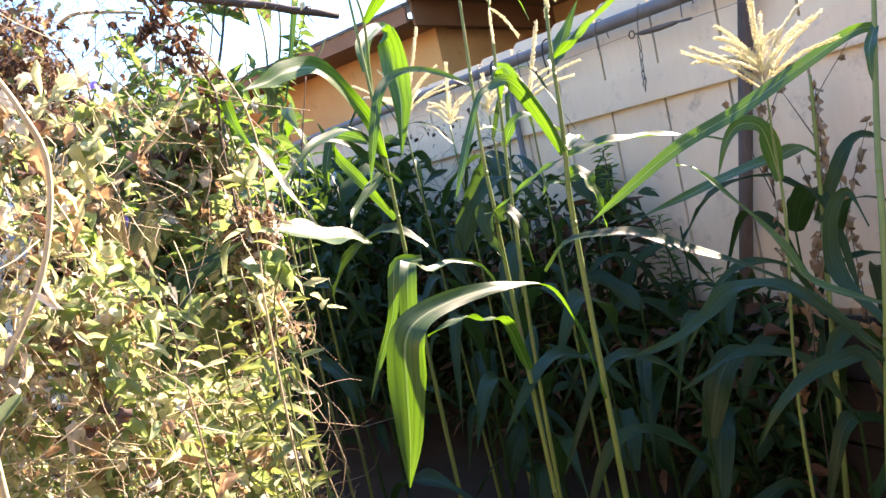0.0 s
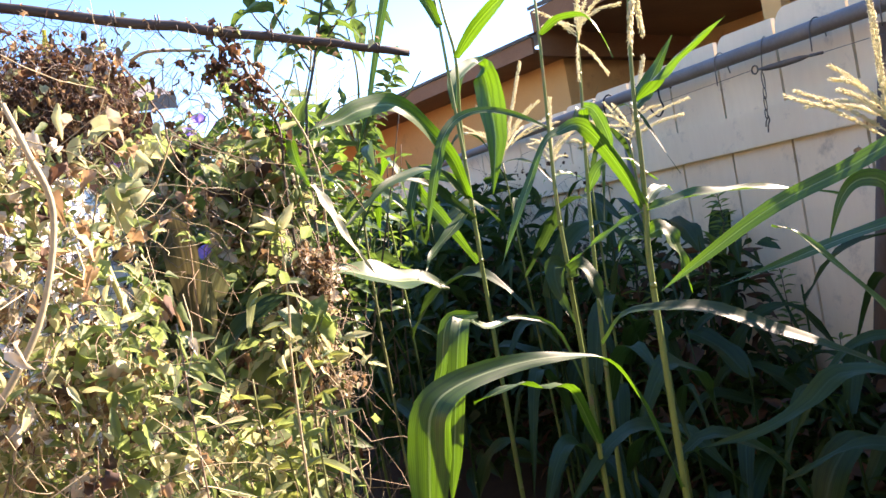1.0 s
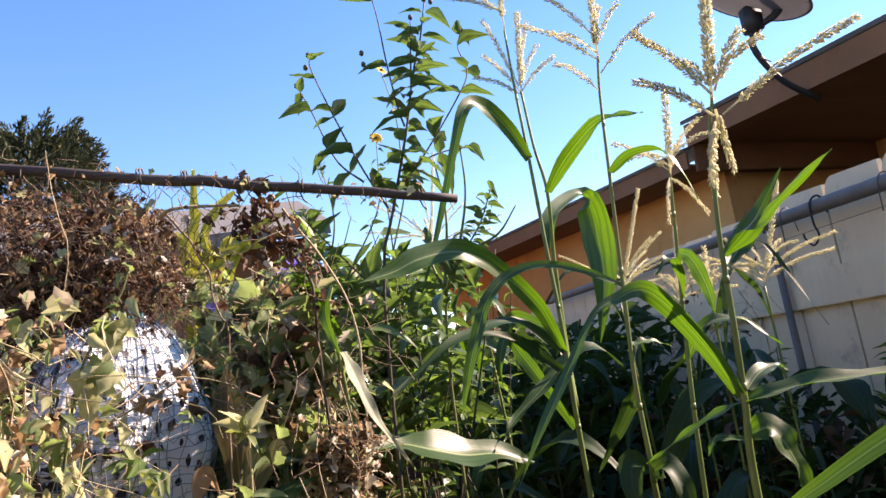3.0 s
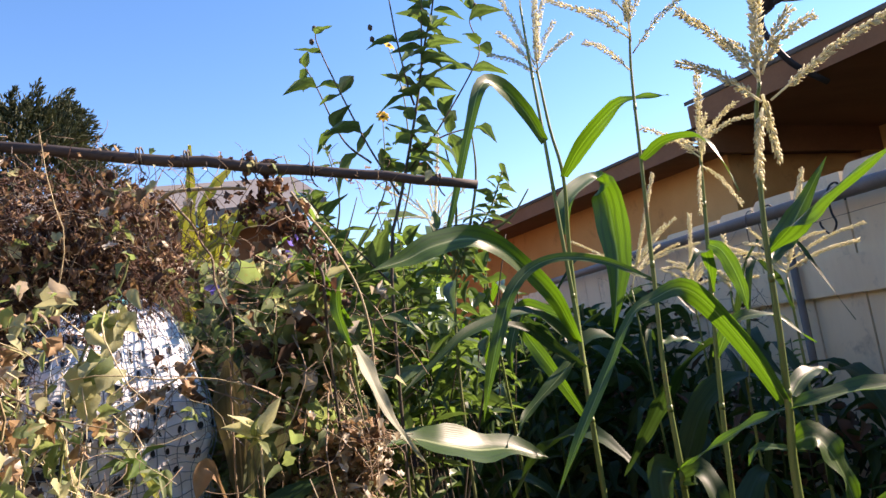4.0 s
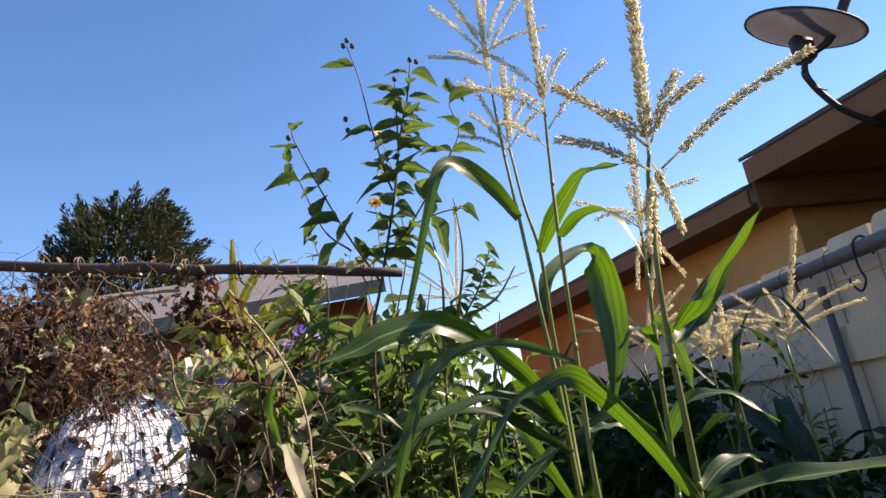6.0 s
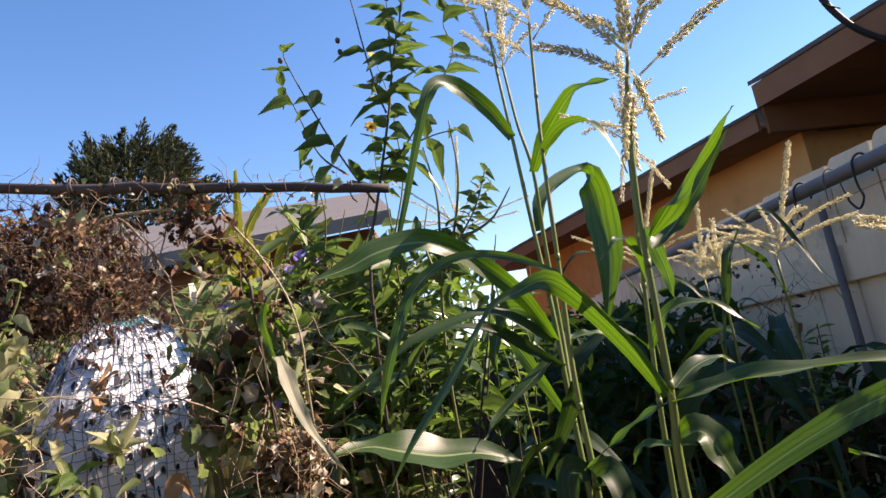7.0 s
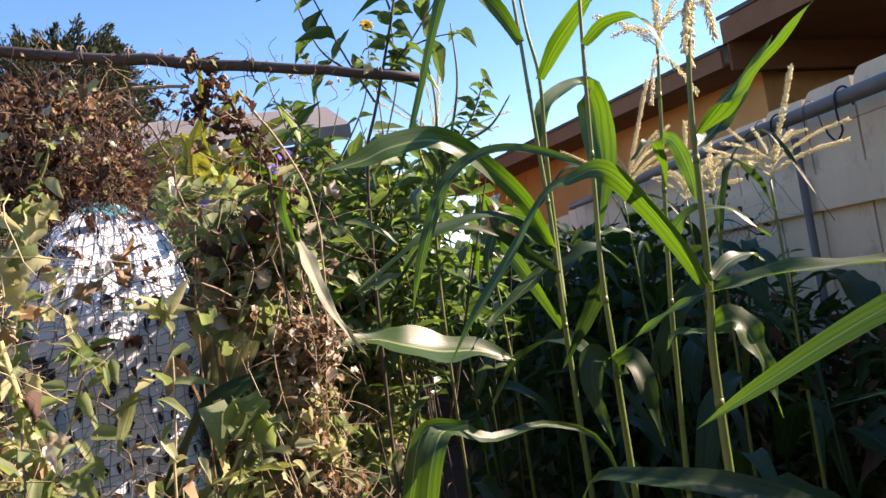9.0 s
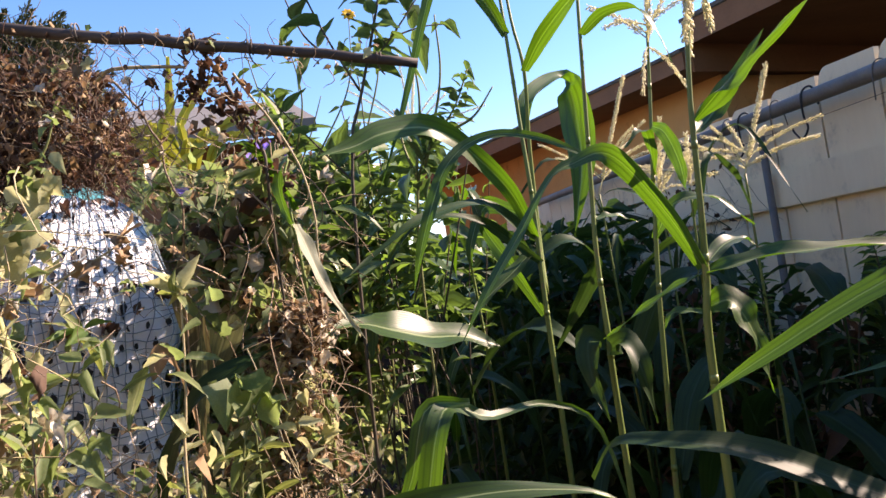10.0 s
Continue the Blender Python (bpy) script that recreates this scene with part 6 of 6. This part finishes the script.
# a fan of stems that lean out over the vines
rnd = random.Random(15)
for k in range(17):
    f = k / 16
    y = 4.02 - 0.28 * f + rnd.gauss(0, 0.035)
    x0, z0 = -1.12 + 0.105 * f, 2.463 - 0.28 * f + rnd.gauss(0, 0.014)
    reach = rnd.uniform(0.18, 0.33)
    strap([(-1.10, 4.25, 1.93), (x0 + 0.035, y + 0.09, z0 - 0.09), (x0, y, z0), (x0 - reach * 0.5, y + 0.035, z0 + rnd.uniform(-0.007, 0.025)), (x0 - reach, y + 0.07, z0 - rnd.uniform(0.0, 0.05))])
bm = bmesh.new()
tube(bm, [(-1.20, 4.42, 0), (-1.19, 4.40, 1.0), (-1.17, 4.36, 1.95)], [0.03, 0.02], 6, 12)
part("trunk", bm, TWIG, cactus)

# ---- far: neighbour's house, tree ----
far_house = thing("neighbour_house", "low house beyond the garden with a pale grey roof", "house", at=(-6, 14, 0))
bm = bmesh.new()
v = [bm.verts.new(p) for p in ((-12, 7.4, 3.36), (-0.35, 7.2, 3.20), (-1.0, 14.5, 5.36), (-12, 14.9, 5.98), (-12, 7.4, 3.22), (-0.35, 7.2, 3.06), (-1.0, 14.5, 5.22), (-12, 14.9, 5.84))]
for q in ((0, 1, 2, 3), (7, 6, 5, 4), (0, 4, 5, 1), (1, 5, 6, 2), (2, 6, 7, 3), (3, 7, 4, 0)):
    bm.faces.new([v[i] for i in q])
bmesh.ops.recalc_face_normals(bm, faces=bm.faces)
part("roof", bm, GREY_ROOF, far_house, smooth=False)
bm = bmesh.new()
box(bm, -11.8, 7.8, 0, -0.6, 14, 3.18)
part("wall", bm, WOOD_BROWN, far_house, smooth=False)


def far_tree():
    t = thing("conifer_tree", "dark green dense conifer rising far behind the roofs", "tree", at=(-16.2, 41, 0))
    rnd = random.Random(6)
    bm = bmesh.new()
    tube(bm, [(-16.2, 41, 0), (-16.2, 41, 8), (-16.2, 41, 15)], [0.5, 0.2], 8, 10)
    limbs = []
    for k in range(26):
        a, z = rnd.uniform(0, 6.28), rnd.uniform(6, 15)
        limbs.append(((-16.2, 41, z), (-16.2 + math.cos(a) * 3, 41 + math.sin(a) * 3, z + 2.2)))
        tube(bm, limbs[-1], [0.12, 0.04], 5)
    part("trunk", bm, SUN_STEM, t)
    placed = []

    def girth(h):
        return 4.9 * math.sqrt(max(0.0, 1 - ((h - 0.42) / 0.6) ** 2))

    # inner growth, then tufts that stand out of it and lean with the wind
    for k in range(5000):
        a, h = rnd.uniform(0, 6.28), rnd.random() ** 0.9
        r = girth(h) * 0.80 * math.sqrt(rnd.uniform(0.3, 1))
        placed.append((rnd.choice(NEEDLES), leaf_pose((-16.2 + math.cos(a) * r, 41 + math.sin(a) * r, 5.2 + 12.3 * h), (math.cos(a), math.sin(a), rnd.gauss(0.5, 0.6)), rnd.uniform(0.4, 0.9), rnd.uniform(-1.5, 1.5)), 0))
    for k in range(330):
        a, h = rnd.uniform(0, 6.28), 1 - rnd.random() ** 1.2
        r = girth(h) * rnd.uniform(0.66, 0.86)
        base = Vector((-16.2 + math.cos(a) * r, 41 + math.sin(a) * r, 5.2 + 12.3 * h))
        d = Vector((math.cos(a) * 0.75 + 0.35, math.sin(a) * 0.75, 0.15 + 0.8 * h + rnd.gauss(0, 0.25))).normalized()
        ln, wide = rnd.uniform(0.9, 1.9), rnd.uniform(0.22, 0.42)
        for q in range(75):
            s = rnd.random()
            off = Vector((rnd.gauss(0, 1), rnd.gauss(0, 1), rnd.gauss(0, 1))) * wide * (1.02 - s)
            w = d + off * 0.9 + Vector((rnd.gauss(0, 0.25), rnd.gauss(0, 0.25), rnd.gauss(0.1, 0.25)))
            placed.append((rnd.choice(NEEDLES), leaf_pose(base + d * ln * s + off, w, rnd.uniform(0.16, 0.40), rnd.uniform(-1.5, 1.5)), 0))
    scatter("crown", placed, [CONIFER], t)


far_tree()

# ---- satellite dish on the roof edge ----
dish = thing("satellite_dish", "grey satellite dish on a bent arm at the roof edge", "dish", at=(3.1, 4.7, 3.2))
bm = bmesh.new()
m = look((3.03, 4.70, 3.85), (3.03 - 0.40, 4.70 + 0.28, 3.85 - 1.0))
rings = []
for k in range(9):
    r = k / 8
    rings.append([bm.verts.new(m @ Vector((0.43 * r * math.cos(a), 0.40 * r * math.sin(a), -0.085 * (1 - r * r)))) for a in (math.tau * q / 40 for q in range(40))] if k else [bm.verts.new(m @ Vector((0, 0, -0.085)))])
for q in range(40):
    bm.faces.new((rings[0][0], rings[1][q], rings[1][(q + 1) % 40]))
for a, b in zip(rings[1:], rings[2:]):
    for q in range(40):
        bm.faces.new((a[q], b[q], b[(q + 1) % 40], a[(q + 1) % 40]))
bmesh.ops.solidify(bm, geom=bm.faces[:], thickness=0.012)
part("reflector", bm, DISH, dish)
bm = bmesh.new()
tube(bm, [m @ Vector((0.43 * math.cos(a), 0.40 * math.sin(a), 0)) for a in (math.tau * q / 40 for q in range(41))], 0.009, 6)
part("rim", bm, BLACK, dish)
bm = bmesh.new()
box(bm, 2.91, 4.64, 3.60, 3.03, 4.76, 3.80, 0.01)
tube(bm, [(2.96, 4.70, 3.62), (2.93, 4.70, 3.50), (3.0, 4.72, 3.36), (3.15, 4.75, 3.20), (3.42, 4.80, 3.06)], 0.024, 8, 16)
part("mount", bm, BLACK, dish)
bm = bmesh.new()
tube(bm, [(3.02, 4.66, 3.64), (3.14, 4.60, 3.72), (3.38, 4.55, 4.08), (3.60, 4.52, 4.42)], [0.022, 0.036, 0.045], 8, 14)
box(bm, 3.54, 4.46, 4.38, 3.68, 4.60, 4.50, 0.015)
part("feed_arm", bm, BLACK, dish)
bm = bmesh.new()
tube(bm, [(2.96, 4.66, 3.6), (2.88, 4.66, 3.5), (2.92, 4.66, 3.40), (3.04, 4.70, 3.36)], 0.006, 5, 14)
part("cable", bm, BLACK, dish)

# ---- hooks, chain and turnbuckle on the pipe ----
def s_hook(y, z, mat, label):
    bm = bmesh.new()
    tube(bm, [(1.425, y, z - 0.03), (1.43, y, z), (1.40, y - 0.005, z + 0.034), (1.372, y + 0.005, z + 0.012), (1.372, y + 0.01, z - 0.06), (1.375, y, z - 0.105), (1.368, y + 0.03, z - 0.135), (1.365, y + 0.065, z - 0.105), (1.365, y + 0.07, z - 0.085)], 0.0038, 7, 40)
    tagged(part("hook", bm, mat, None), label, "hook", "hooks on the pipe")


s_hook(2.205, 1.858, BLACK, "black iron hook hanging on the grey pipe")
s_hook(2.62, 1.868, BLACK, "black iron hook hanging on the grey pipe")
chain = thing("chain", "short rusty chain hanging from a wire on the pipe", "chain", at=(1.37, 1.67, 1.8))
bm = bmesh.new()
tube(bm, [(1.425, 1.64, 1.83), (1.40, 1.64, 1.87), (1.372, 1.63, 1.84), (1.37, 1.643, 1.755)], 0.0017, 6, 16)
part("wire", bm, RUST, chain)
for k, (z, h, w) in enumerate(((1.725, 0.030, 0.008), (1.680, 0.019, 0.013), (1.645, 0.026, 0.007), (1.612, 0.017, 0.012))):
    bm = bmesh.new()
    ax = (0.5, 1) if k % 2 else (1, 0.3)
    ring = [(1.37 + ax[0] * w * math.cos(a), 1.645 + 0.004 * k + ax[1] * w * math.cos(a), z + h * math.sin(a)) for a in (math.tau * q / 16 for q in range(17))]
    tube(bm, ring, 0.0019, 6)
    part("link", bm, RUST, chain)
bm = bmesh.new()
tube(bm, [(1.37, 1.652, 1.605), (1.37, 1.648, 1.588), (1.37, 1.657, 1.572), (1.37, 1.662, 1.548)], 0.0028, 6, 12)
tube(bm, [(1.37, 1.652, 1.60), (1.37, 1.664, 1.585), (1.37, 1.668, 1.568)], 0.0024, 6, 8)
part("hook", bm, RUST, chain)
turn = thing("turnbuckle", "rusty turnbuckle in a thin wire along the fence", "turnbuckle", at=(1.37, 1.5, 1.75))
bm = bmesh.new()
tube(bm, [(1.37, 1.66, 1.766), (1.37, 1.62, 1.76), (1.37, 1.55, 1.755), (1.37, 1.48, 1.752), (1.37, 1.44, 1.75)], [0.003, 0.009, 0.011, 0.009, 0.003], 8, 20)
part("body", bm, RUST, turn)
bm = bmesh.new()
tube(bm, [(1.37, 1.675 + 0.014 * math.cos(a), 1.768 + 0.014 * math.sin(a)) for a in (math.tau * q / 14 for q in range(15))], 0.003, 6)
part("eye", bm, RUST, turn)
bm = bmesh.new()
tube(bm, [(1.37, 1.44, 1.75), (1.37, 1.39, 1.745)], 0.005, 6)
tube(bm, [(1.37, 1.69, 1.77), (1.40, 3.2, 1.79)], 0.0012, 4)
tube(bm, [(1.37, 1.39, 1.745), (1.40, 0.0, 1.70)], 0.0012, 4)
part("wire", bm, WIRE, turn)
for y in (1.17, 1.42, 1.86, 2.4, 2.75):
    bm = bmesh.new()
    tube(bm, [(1.43, y, 1.80), (1.41, y, 1.86 + 0.03 * (y - 1.4)), (1.375, y + 0.005, 1.845 + 0.03 * (y - 1.4)), (1.372, y + 0.01, 1.76)], 0.0022, 5, 16)
    part("wire", bm, WIRE, thing("wire_hook", "thin bent wire hook hung over the pipe", "wire hook", "wires on the pipe"))
small_corn((0.15, 3.1), 2.0, 0.4, 7, 51, (0.215, 3.12, 2.5), CORN, "corn plant far back with a cream tassel", 0.06)
